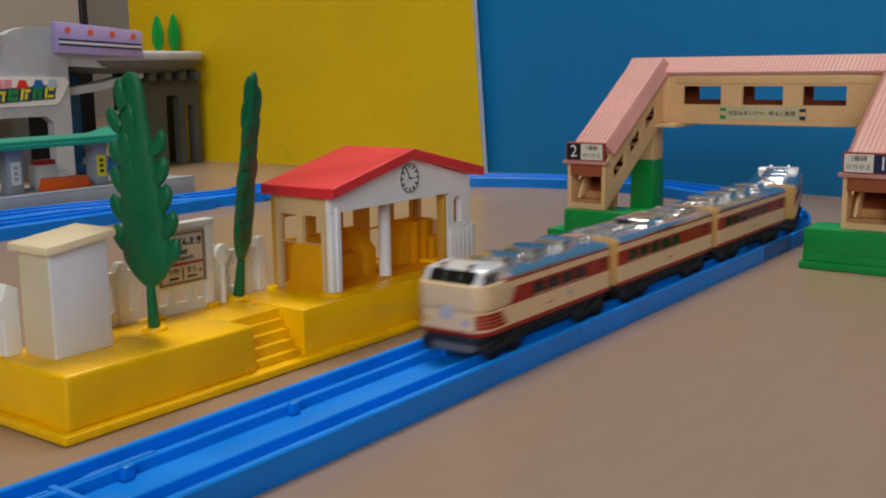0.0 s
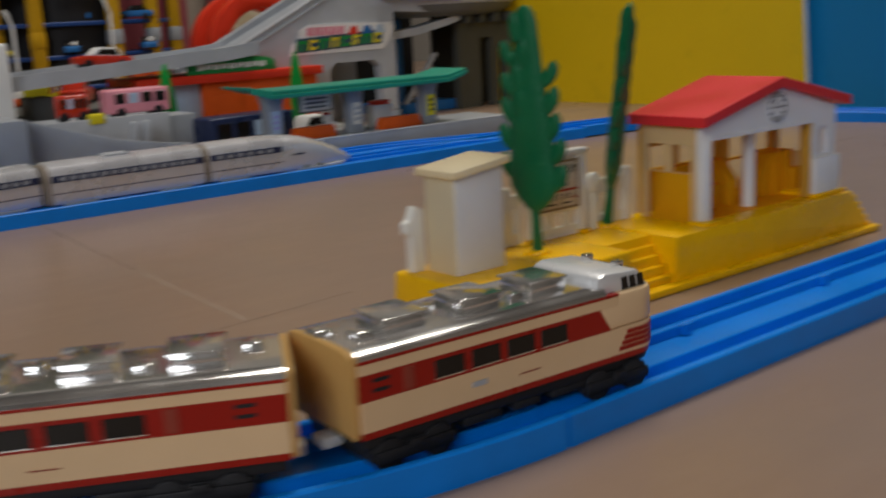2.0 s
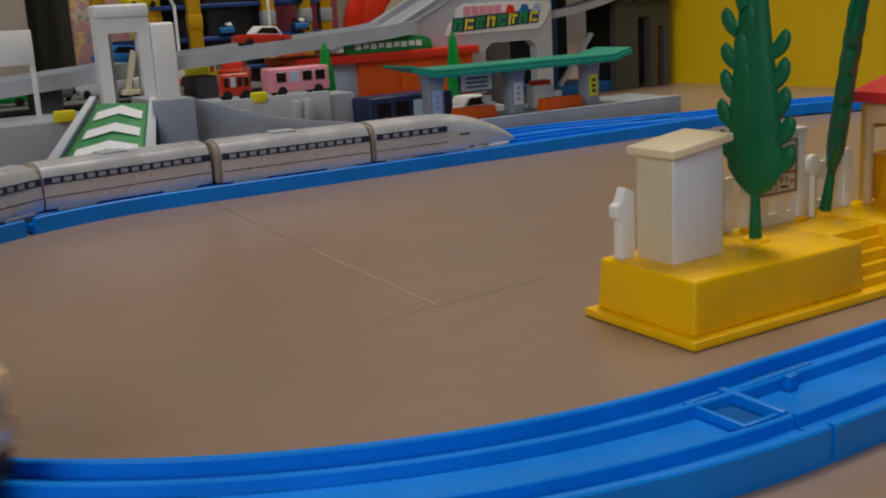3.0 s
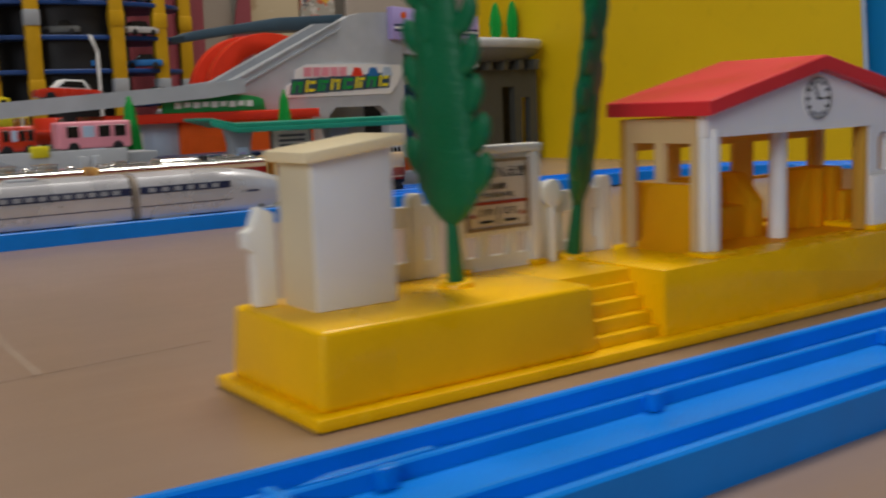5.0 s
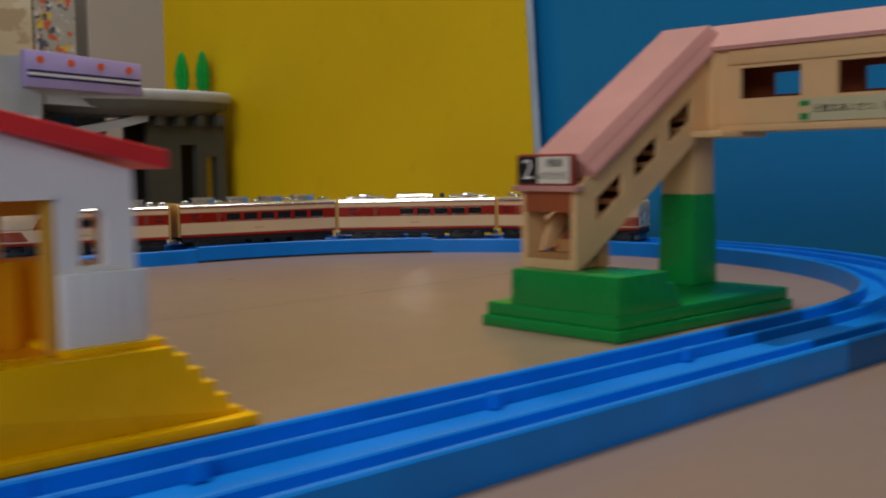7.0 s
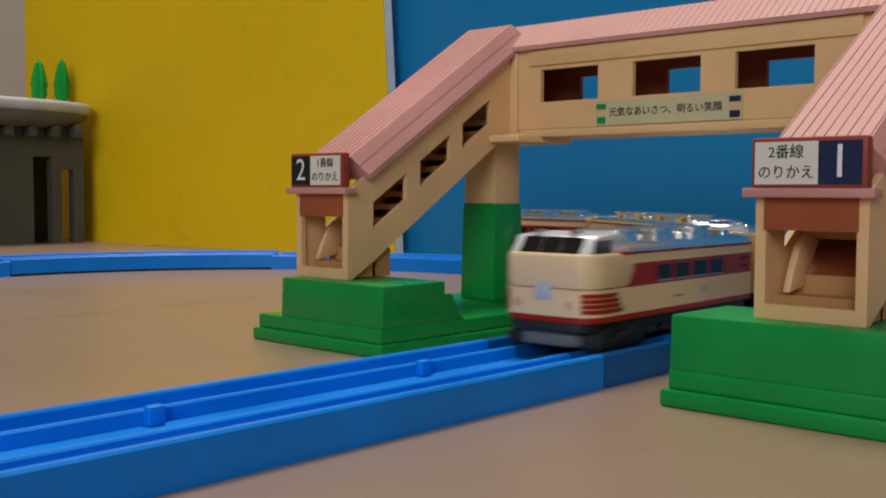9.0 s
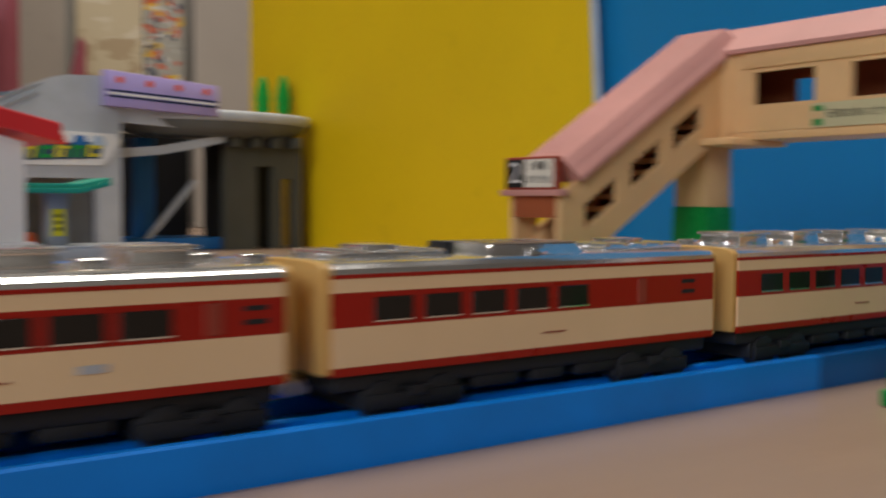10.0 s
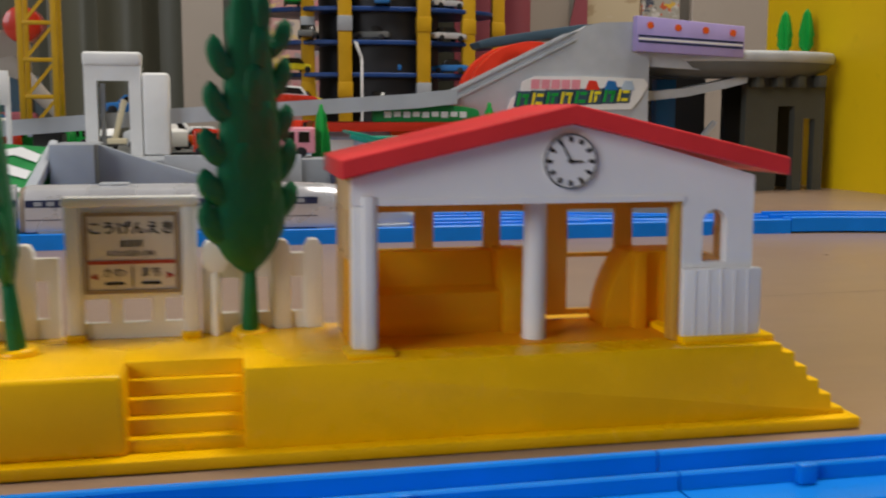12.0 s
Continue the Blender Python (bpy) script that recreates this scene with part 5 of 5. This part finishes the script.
for i, (x, y) in enumerate(spots):
    c = COLS[(i * 5 + 3) % len(COLS)]
    toy_car("toy_car", "small painted toy car among many", pose(x, max(y, 0.775), 0.040, 0, 0, rnd.uniform(0, 180)), c, rnd.uniform(0.05, 0.065), rnd.uniform(0.02, 0.034), "white" if i % 3 else c, bus=i % 4 == 0)
crane = thing("toy_crane", "yellow toy lattice tower among the toy cars", "toy crane", pose(-0.075, 0.905, 0.040))
for x in (-0.016, 0.016):
    for y in (-0.016, 0.016):
        part("mast", bevelled(box(B(), x - 0.0028, x + 0.0028, y - 0.0028, y + 0.0028, 0, 0.25), 0.0006), "rod_yellow", crane)
for k in range(7):
    z = 0.012 + 0.036 * k
    part("rung", bevelled(box(B(), -0.018, 0.018, -0.0185, -0.0150, z, z + 0.0042), 0.0006), "rod_yellow", crane)
    part("brace", prism(B(), [(-0.016, z), (-0.012, z), (0.016, z + 0.034), (0.012, z + 0.034)], "y", -0.0180, -0.0155), "rod_yellow", crane)
heap = thing("toy_wheel_toy", "large dark toy with orange drum and red trim at the back", "toy", pose(-0.150, 0.990, 0.0))
part("body", bevelled(box(B(), -0.085, 0.055, -0.03, 0.05, 0.0, 0.115), 0.006), "slate", heap)
part("drum", bevelled(rod(B(), "y", (-0.020, 0.185), 0.042, -0.045, 0.0, 24), 0.004), "orange", heap)
part("drum_face", rod(B(), "y", (-0.020, 0.185), 0.026, -0.047, -0.044, 24), "paper", heap)
part("arm", bevelled(prism(B(), [(0.005, 0.125), (0.035, 0.110), (0.085, 0.060), (0.080, 0.085), (0.040, 0.135)], "y", -0.03, -0.015), 0.003), "beige", heap)
part("trim", bevelled(rod(B(), "y", (0.050, 0.165), 0.019, -0.04, 0.0, 18), 0.003), "car_red", heap)
part("trim", bevelled(box(B(), 0.005, 0.060, -0.040, -0.01, 0.045, 0.075), 0.006), "rose", heap)
part("neck", bevelled(box(B(), -0.045, 0.050, -0.028, 0.02, 0.115, 0.160), 0.006), "beige", heap)

# ---- far back: cloth, panels and posters ----
def folds(x0, x1, y, h, n, depth, material, name, label, cat):
    bm = B()
    steps = n * 8
    cols = [[bm.verts.new((x0 + (x1 - x0) * i / steps, y + depth * math.sin(2 * math.pi * i / 8 + 0.6 * math.sin(i * 0.7)) + back, z)) for z in (0.0, h)] for back in (0,) for i in range(steps + 1)]
    rear = [[bm.verts.new((v.co.x, v.co.y + 0.004, v.co.z)) for v in c] for c in cols]
    for i in range(steps):
        bm.faces.new((cols[i][0], cols[i + 1][0], cols[i + 1][1], cols[i][1]))
        bm.faces.new((rear[i][0], rear[i + 1][0], rear[i + 1][1], rear[i][1]))
        bm.faces.new((cols[i][1], cols[i + 1][1], rear[i + 1][1], rear[i][1]))
        bm.faces.new((cols[i][0], cols[i + 1][0], rear[i + 1][0], rear[i][0]))
    for i in (0, steps):
        bm.faces.new((cols[i][0], cols[i][1], rear[i][1], rear[i][0]))
    return tagged(part(name, bm, material), label, cat)


folds(-1.2, 0.62, 1.62, 1.2, 26, 0.012, "curtain", "curtain", "olive grey cloth curtain behind the toys", "curtain")
folds(0.455, 0.575, 1.40, 0.75, 2, 0.010, "rose", "cloth", "hanging rose pink cloth behind the toy tower", "cloth")


def print_material(name, base, inks, scale):
    """A printed sheet: patches of several inks with worn paper between."""
    m, nt, b = nodes_of(name)
    vec = obj_coords(nt)
    col = base
    for i, ink in enumerate(inks):
        n = noise_node(nt, scale * (1 + 0.35 * i), 3, vec)
        n.noise_dimensions = "4D"
        n.inputs["W"].default_value = 3.7 * i + 1
        col = mix_colours(nt, ramp(nt, n.outputs["Fac"], 0.56, 0.60), col, ink)
    nt.links.new(col, b.inputs["Base Color"])
    b.inputs["Roughness"].default_value = 0.5
    return m


M["poster_pink"] = print_material("pink_poster_print", (0.55, 0.30, 0.28), [(0.62, 0.50, 0.40), (0.60, 0.20, 0.22), (0.70, 0.52, 0.20), (0.35, 0.30, 0.30)], 26)
M["poster_map"] = print_material("cream_poster_print", (0.52, 0.43, 0.28), [(0.60, 0.52, 0.38), (0.40, 0.30, 0.18)], 20)
M["poster_mix"] = print_material("mixed_poster_print", (0.35, 0.33, 0.28), [(0.65, 0.40, 0.04), (0.05, 0.06, 0.09), (0.55, 0.52, 0.48), (0.5, 0.1, 0.04)], 34)
for nm, x0, x1, y, h, mat, label in (
        ("panel", 0.040, 0.105, 1.50, 0.9, "beige", "tall plain beige panel standing at the back"),
        ("poster_panel", 0.170, 0.262, 1.50, 0.62, "poster_pink", "pink printed poster panel at the back"),
        ("panel", 0.560, 0.680, 1.52, 0.9, "beige", "tall plain beige panel standing at the back"),
        ("poster_panel", 0.690, 0.800, 1.50, 0.75, "poster_map", "cream printed poster panel with stains"),
        ("poster_panel", 0.800, 0.868, 1.49, 0.75, "poster_mix", "colourful printed poster panel with dark border"),
        ("panel", 0.880, 1.045, 1.47, 0.95, "beige", "tall plain beige panel standing at the back"),
        ("panel", 1.045, 1.060, 1.465, 0.95, "under", "narrow dark upright strip beside the beige panel")):
    tagged(part(nm, bevelled(box(B(), x0, x1, y, y + 0.012, 0.0, h), 0.002, 1), mat), label, "panel")
pat = B()
prism(pat, [(0.655, 0.0), (0.700, 0.0), (0.700, 0.30), (0.690, 0.31), (0.672, 0.23), (0.655, 0.12)], "y", 1.485, 1.490)
tagged(part("pennant", pat, "rose"), "rose coloured pennant cloth at the back", "cloth")


# ---- the red and cream train ----
HALF = 0.0155
CAR = 0.1068
PITCH = 0.1165
CAB = 0.0985


def plan(x0, x1, w, nose=0.0):
    """The outline of a car from above; nose: how far its front is rounded."""
    if not nose:
        return [(x0, -w), (x1, -w), (x1, w), (x0, w)]
    c = [(x1 - nose * (1 - math.cos(a)) * 0.8, w * (1 - 0.42 * (1 - math.cos(a)))) for a in np.linspace(0, math.pi / 2, 7)]
    # from the side to the middle of the front
    side = [(x1 - nose + nose * math.sin(a), w * (0.62 + 0.38 * math.cos(a))) for a in np.linspace(0, math.pi / 2, 8)]
    return [(x0, -w)] + [(x, -y) for x, y in side] + [(x, y) for x, y in side[::-1]] + [(x0, w)]


def roof_profile(w):
    return [(-w, 0.0358), (-w * 0.985, 0.0370), (-w * 0.92, 0.0379), (-w * 0.70, 0.0384), (-w * 0.3, 0.0386), (w * 0.3, 0.0386), (w * 0.70, 0.0384), (w * 0.92, 0.0379), (w * 0.985, 0.0370), (w, 0.0358)]


def vent(parent, x, y, lx, ly, h, name="roof_unit"):
    z = 0.0383
    return part(name, bevelled(tapered(B(), x - lx / 2, x + lx / 2, y - ly / 2, y + ly / 2, z, z + h, 0.0005), 0.0003), "chrome", parent)


def bogie(parent, x):
    bg = part("bogie", bevelled(box(B(), x - 0.0120, x + 0.0120, -0.0140, 0.0140, 0.0085, 0.0130), 0.0008), "under", parent)
    for dx in (-0.0070, 0.0070):
        for s in (-1, 1):
            part("wheel", bevelled(rod(B(), "y", (x + dx, 0.0102), 0.0044, *sorted((s * 0.0112, s * 0.0148)), 20), 0.0004), "under", bg)
    for s in (-1, 1):
        part("side_frame", bevelled(box(B(), x - 0.0115, x + 0.0115, *sorted((s * 0.0142, s * 0.0156)), 0.0088, 0.0120), 0.0004), "under", bg)
        part("axle_box", bevelled(box(B(), x - 0.0022, x + 0.0022, *sorted((s * 0.0150, s * 0.0163)), 0.0110, 0.0132), 0.0003), "under", bg)


def car(kind, label):
    """One carriage: its middle at the origin, the way ahead is +x, the floor of the room is z 0."""
    t = thing("toy_train_car", label, "toy train", group="red and cream express train")
    cab = kind == "cab"
    long = CAB if cab else CAR
    x0, x1 = -long / 2, long / 2
    nose = 0.0075 if cab else 0.0
    body = part("lower_band", prism(B(), plan(x0, x1 - (0.0006 if cab else 0), HALF, nose), "z", 0.0163, 0.0180), "train_red", t)
    part("body_band", prism(B(), plan(x0, x1, HALF, nose), "z", 0.0180, 0.0257), "train_cream", t, "cream painted side band")
    xr = x1 - 0.0230 if cab else x1
    red = [(x0, 0.0257), (xr, 0.0257), (xr + (0.0035 if cab else 0), 0.0257), (xr, 0.0325), (x0, 0.0325)] if cab else [(x0, 0.0257), (x1, 0.0257), (x1, 0.0325), (x0, 0.0325)]
    part("window_band", prism(B(), red if not cab else [(x0, 0.0257), (xr + 0.0040, 0.0257), (xr, 0.0325), (x0, 0.0325)], "y", -HALF, HALF), "train_red", t, "dark red painted window band")
    part("upper_band", prism(B(), plan(x0, x1 - (0.016 if cab else 0), HALF, 0), "z", 0.0325, 0.0352), "train_cream", t)
    part("cant_line", prism(B(), plan(x0, x1 - (0.016 if cab else 0), HALF + 0.0001, 0), "z", 0.0352, 0.0360), "train_red", t)
    if cab:
        part("nose", bevelled(prism(B(), plan(x1 - 0.0232, x1, HALF - 0.0001, 0.0075), "z", 0.0257, 0.0358), 0.0012), "train_cream", t, "cream rounded nose")
        # bumper and red cheek stripes
        part("bumper", bevelled(prism(B(), plan(x1 - 0.0150, x1 + 0.0003, HALF - 0.0022, 0.0070), "z", 0.0132, 0.0163), 0.0008), "under", t)
        part("plough", bevelled(prism(B(), plan(x1 - 0.0100, x1 - 0.0012, HALF - 0.0050, 0.0060), "z", 0.0092, 0.0134), 0.0008), "dark_grey", t)
        for k in range(4):
            for s in (-1, 1):
                z = 0.0190 + 0.0015 * k
                pts = [(x1 - 0.0160 + 0.0010 * k, s * (HALF + 0.0002)), (x1 - 0.0075, s * (HALF + 0.0002))] + [(x1 - 0.0075 + 0.0077 * math.sin(a), s * (HALF + 0.0002) * (0.62 + 0.38 * math.cos(a))) for a in np.linspace(0.2, 1.15, 5)]
                inner = [(x, y * 0.97) for x, y in pts[::-1]]
                part("cheek_stripe", prism(B(), pts + inner, "z", z, z + 0.0012), "train_red", t)
        part("head_sign", bevelled(box(B(), x1 - 0.0004, x1 + 0.0006, -0.0026, 0.0026, 0.0225, 0.0275), 0.0006), "light_grey", t, "pale grey train sign")
        for s in (-1, 1):
            part("headlight", rod(B(), "x", (s * 0.0085, 0.0215), 0.0013, x1 - 0.0012, x1 + 0.0004, 14), "chrome", t)
        # raised driver's cab
        cabin = part("driver_cab", bevelled(prism(B(), [(x1 - 0.0220, 0.0352), (x1 - 0.0020, 0.0352), (x1 - 0.0062, 0.0408), (x1 - 0.0185, 0.0416), (x1 - 0.0215, 0.0405)], "y", -HALF * 0.86, HALF * 0.86), 0.0009), "cab_silver", t, "silver raised driver's cab")
        for s in (-1, 1):
            y = s * HALF * 0.86
            for k in range(3):
                xa = x1 - 0.0125 + 0.0030 * k
                part("cab_window", prism(B(), [(xa, 0.0360), (xa + 0.0024, 0.0360), (xa + 0.0016, 0.0396), (xa - 0.0004, 0.0396)], "y", *sorted((y, y + s * 0.0002))), "glass_black", cabin)
        for y in (-0.0098, -0.0031, 0.0036):
            wind = B()
            q = [(x1 - 0.0023, y, 0.0356), (x1 - 0.0023, y + 0.0062, 0.0356), (x1 - 0.0056, y + 0.0062, 0.0402), (x1 - 0.0056, y, 0.0402)]
            v = [wind.verts.new(p) for p in q] + [wind.verts.new((p[0] + 0.0004, p[1], p[2] + 0.0002)) for p in q]
            for f in ((0, 1, 2, 3), (4, 5, 6, 7), (0, 1, 5, 4), (1, 2, 6, 5), (2, 3, 7, 6), (3, 0, 4, 7)):
                wind.faces.new([v[k] for k in f])
            part("windscreen", wind, "glass_black", cabin, smooth=False)
        for s in (-1, 1):
            part("roof_lamp", bevelled(box(B(), x1 - 0.0085, x1 - 0.0055, s * 0.006 - 0.0012, s * 0.006 + 0.0012, 0.0404, 0.0424), 0.0004), "chrome", cabin)
    xe = x1 - 0.0205 if cab else x1
    part("roof", prism(B(), roof_profile(HALF), "x", x0, xe), "chrome", t, "shiny silver plated roof")
    # windows and doors
    ends = [(x0, -1)] if cab else [(x0, -1), (x1, 1)]
    wins = [x0 + 0.0210 + 0.0112 * i for i in range(4)] if cab else [x0 + 0.0090 + 0.0117 * i for i in range(5 if kind == "pan" else 6)]
    for s in (-1, 1):
        ys = sorted((s * (HALF - 0.0002), s * (HALF + 0.00022)))
        for x in wins:
            w = part("window", bevelled(box(B(), x, x + 0.0089, *ys, 0.0268, 0.0314), 0.00015, 1), "glass_black", t)
            part("window_sill", box(B(), x, x + 0.0089, *sorted((s * HALF, s * (HALF + 0.0003))), 0.0265, 0.0268), "chrome", w)
        xd = x0 + 0.0120 if cab else x1 - 0.0265
        part("door", bevelled(box(B(), xd, xd + 0.0030, *ys, 0.0262, 0.0320), 0.00015, 1), "brown", t)
        for z in (0.0278, 0.0303):
            xl = x0 + 0.0035 if cab else x1 - 0.0115
            part("louvre", box(B(), xl, xl + 0.0045, *ys, z, z + 0.0009), "under", t)
        part("text_bar", box(B(), -0.0020, 0.0045, *ys, 0.0211, 0.0214), "brown", t)
        if cab:
            part("print_mark", box(B(), x0 + 0.0320, x0 + 0.0365, *ys, 0.0215, 0.0229), "light_grey", t)
    for x, s in ends:
        part("end_panel", bevelled(prism(B(), [(-HALF * 0.96, 0.0165), (HALF * 0.96, 0.0165)] + [(y * 0.97, z) for y, z in roof_profile(HALF)[::-1]], "x", *sorted((x, x + s * 0.0018))), 0.0004), "train_end", t, "amber cream end wall")
        part("coupler", bevelled(box(B(), *sorted((x - s * 0.002, x + s * 0.0036)), -0.0032, 0.0032, 0.0110, 0.0140), 0.0006), "white", t)
    # underframe
    part("underframe", bevelled(box(B(), x0 + 0.001, x1 - (0.014 if cab else 0.001), -HALF * 0.90, HALF * 0.90, 0.0128, 0.0163), 0.0006), "under", t)
    for i, (xa, ln) in enumerate(((-0.019, 0.012), (-0.003, 0.009), (0.010, 0.013))):
        part("equipment_box", bevelled(box(B(), xa, xa + ln, -HALF * 0.90, HALF * 0.90, 0.0104, 0.0130), 0.0006), "under", t)
    bogie(t, -0.0345)
    bogie(t, 0.0330)
    # roof gear
    if kind == "pan":
        part("roof_hood", bevelled(tapered(B(), -0.0130, 0.0160, -0.0105, 0.0105, 0.0380, 0.0408, 0.002), 0.0006), "chrome", t)
        for i in range(7):
            part("hood_slat", box(B(), -0.0108, 0.0138, -0.0086 + 0.0026 * i, -0.0076 + 0.0026 * i, 0.0407, 0.0411), "chrome", t)
        for c in (-0.036, 0.036):
            pan = part("pantograph", bevelled(box(B(), c - 0.0135, c + 0.0135, -0.0014, 0.0014, 0.0384, 0.0396), 0.0003), "chrome", t, "folded silver pantograph frame")
            for y in (-0.0085, 0.0085):
                part("pantograph_rail", rod(B(), "x", (y, 0.0392), 0.0006, c - 0.0130, c + 0.0130, 8), "chrome", pan)
            for k in range(5):
                part("pantograph_bar", rod(B(), "y", (c - 0.0120 + 0.006 * k, 0.0396), 0.0006, -0.0090, 0.0090, 8), "chrome", pan)
            part("insulator", bevelled(box(B(), c - 0.004, c + 0.004, -0.005, 0.005, 0.0382, 0.0412), 0.0006), "chrome", t)
        part("roof_unit", bevelled(box(B(), -0.0190, -0.0160, -0.0030, 0.0030, 0.0382, 0.0414), 0.0004), "under", t)
        for i in range(3):
            vent(t, -0.045 + 0.045 * i, 0.010 * (-1) ** i, 0.005, 0.004, 0.0014)
    else:
        for i, x in enumerate(([-0.030, -0.0065, 0.0160] if cab else [-0.036, -0.0125, 0.0110, 0.0345])):
            vent(t, x, 0, 0.0122, 0.0136, 0.0032, "air_conditioner")
            part("lid", bevelled(box(B(), x - 0.0066, x + 0.0066, -0.0073, 0.0073, 0.0413, 0.0420), 0.0003), "chrome", t)
        for i, x in enumerate(([-0.048, -0.0415, -0.0185, 0.0050, 0.0275] if cab else [-0.049, -0.0257, -0.0010, 0.0230, 0.0470])):
            vent(t, x, 0.004 * (-1) ** i, 0.0050, 0.0062, 0.0017, "roof_vent")
    return squat(t)


def squat(t):
    """Sets the body a little lower on its wheels."""
    for ob in [t, *t.children_recursive]:
        if ob.type == "MESH":
            for v in ob.data.vertices:
                v.co.z = 0.0100 + (v.co.z - 0.0100) * 0.96
    return t


CARS = [(car("cab", "red and cream toy express car with silver roof, leading"), 1), (car("pan", "red and cream toy train car with pantographs on the silver roof"), -1),
        (car("mid", "red and cream toy train car with silver air conditioners"), -1), (car("cab", "red and cream toy express car with silver roof, trailing"), -1)]

# ---- the silver train ----
def silver_car(kind, m):
    t = thing("silver_train_car", "silver grey toy bullet train car with navy window stripe", "toy train", m, group="silver bullet train")
    x0, x1 = -0.0505, 0.0505
    prof = [(-0.0150, 0.0095), (-0.0158, 0.0150), (-0.0156, 0.0225), (-0.0146, 0.0285), (-0.0115, 0.0325), (-0.005, 0.0345), (0.005, 0.0345), (0.0115, 0.0325), (0.0146, 0.0285), (0.0156, 0.0225), (0.0158, 0.0150), (0.0150, 0.0095)]
    bm = B()
    xs = [(x0, 1.0, 1.0), (x1, 1.0, 1.0)] if kind == "mid" else [(x0, 1, 1), (-0.005, 1, 1), (0.010, 0.98, 0.97), (0.025, 0.92, 0.88), (0.040, 0.78, 0.70), (0.054, 0.55, 0.46), (0.064, 0.30, 0.24), (0.069, 0.10, 0.10)]
    rings = [[bm.verts.new((x, y * w, 0.0095 + (z - 0.0095) * h)) for y, z in prof] for x, w, h in xs]
    for r0, r1 in zip(rings, rings[1:]):
        for k in range(len(prof)):
            k2 = (k + 1) % len(prof)
            bm.faces.new((r0[k], r0[k2], r1[k2], r1[k]))
    bm.faces.new(rings[0])
    bm.faces.new(rings[-1])
    part("body", bm, "silver", t)
    xe = x1 if kind == "mid" else 0.004
    for s in (-1, 1):
        ys = sorted((s * 0.0148, s * 0.01585))
        part("window_stripe", box(B(), x0 + 0.0004, xe, *ys, 0.0232, 0.0272), "navy", t)
        n = 14 if kind == "mid" else 6
        for i in range(n):
            xw = x0 + 0.005 + (xe - x0 - 0.009) * i / n
            part("window", box(B(), xw, xw + 0.0042, *sorted((s * 0.0152, s * 0.0161)), 0.0240, 0.0264), "grey", t)
        part("side_line", box(B(), x0 + 0.0004, xe, *sorted((s * 0.0152, s * 0.01595)), 0.0160, 0.0165), "navy", t)
        for x in (-0.033, 0.030):
            for dx in (-0.006, 0.006):
                part("wheel", bevelled(rod(B(), "y", (x + dx, 0.0084), 0.0034, *sorted((s * 0.011, s * 0.0150)), 16), 0.0004), "dark_grey", t)
            part("bogie_frame", bevelled(box(B(), x - 0.0110, x + 0.0110, *sorted((s * 0.0135, s * 0.0155)), 0.0078, 0.0100), 0.0005), "grey", t)
    part("end_panel", bevelled(prism(B(), [(y * 0.95, 0.0095 + (z - 0.0095) * 0.96) for y, z in prof], "x", x0 - 0.0030, x0), 0.0003), "end_tan", t)
    if kind == "cab":
        part("cab_window", bevelled(prism(B(), [(0.0240, 0.0300), (0.0330, 0.0276), (0.0330, 0.0265), (0.0240, 0.0290)], "y", -0.0095, 0.0095), 0.0003), "glass_black", t)
        part("skirt", bevelled(prism(B(), plan(0.004, 0.060, 0.0135, 0.03), "z", 0.0072, 0.0100), 0.0006), "light_grey", t)
        for s in (-1, 1):
            part("text_bar", box(B(), 0.0145, 0.0225, *sorted((s * 0.0146, s * 0.0151)), 0.0196, 0.0208), "navy", t)
    else:
        part("roof_unit", bevelled(box(B(), -0.012, 0.004, -0.006, 0.006, 0.0342, 0.0356), 0.0005), "light_grey", t)
    return t


def on_siding(x):
    """The place and turn on the siding, x metres along it from its straight part's start; negative round the curve."""
    if x >= -0.03:
        return (x, BACK_IN, 0.0)
    a = (-0.03 - x) / R_IN
    return (-0.03 - R_IN * math.sin(a), BACK_IN - R_IN + R_IN * math.cos(a), math.degrees(a))


for xm, kind, flip in ((0.1520, "cab", 0), (0.0460, "mid", 0), (-0.0620, "mid", 0), (-0.1700, "cab", 180)):
    px, py, a = on_siding(xm)
    silver_car(kind, pose(px, py, 0, 0, 0, a + flip))


# ---- motion of the train ----
COUPLING = [(0.0, 0.226), (0.5, 0.366), (1.0, 0.510), (1.5, 0.647), (2.0, 0.784), (2.5, 0.889), (2.7, 0.928), (4.7, 1.435), (6.0, LAP - 0.724), (6.5, LAP - 0.600), (7.5, LAP - 0.372), (8.5, LAP - 0.162),
            (9.5, LAP + 0.050), (10.0, LAP + 0.1985), (10.5, LAP + 0.330), (11.0, LAP + 0.475), (11.5, LAP + 0.588), (12.0, LAP + 0.755)]


def coupling_at(t):
    """How far the first coupling has run along the loop, evened a little between the rows."""
    ts, ss = [a for a, _ in COUPLING], [b for _, b in COUPLING]
    if t < 0.2 or t > 11.8:
        return float(np.interp(t, ts, ss))
    return sum(float(np.interp(t + d, ts, ss)) for d in (-0.2, -0.1, 0, 0.1, 0.2)) / 5


def car_pose(s, way):
    a, b = on_loop(s + 0.034), on_loop(s - 0.034)
    d = a - b
    turn = math.degrees(math.atan2(d.y, d.x))
    m = (a + b) / 2
    return pose(m.x, m.y, 0, 0, 0, turn + (0 if way > 0 else 180))


def motions():
    offsets = [0.0050 + CAB / 2, -PITCH / 2, -1.5 * PITCH, -2 * PITCH - 0.0050 - CAB / 2]
    for (ob, way), off in zip(CARS, offsets):
        walk(ob, [(0.1 * k, car_pose(coupling_at(0.1 * k) + off, way)) for k in range(121)])


motions()
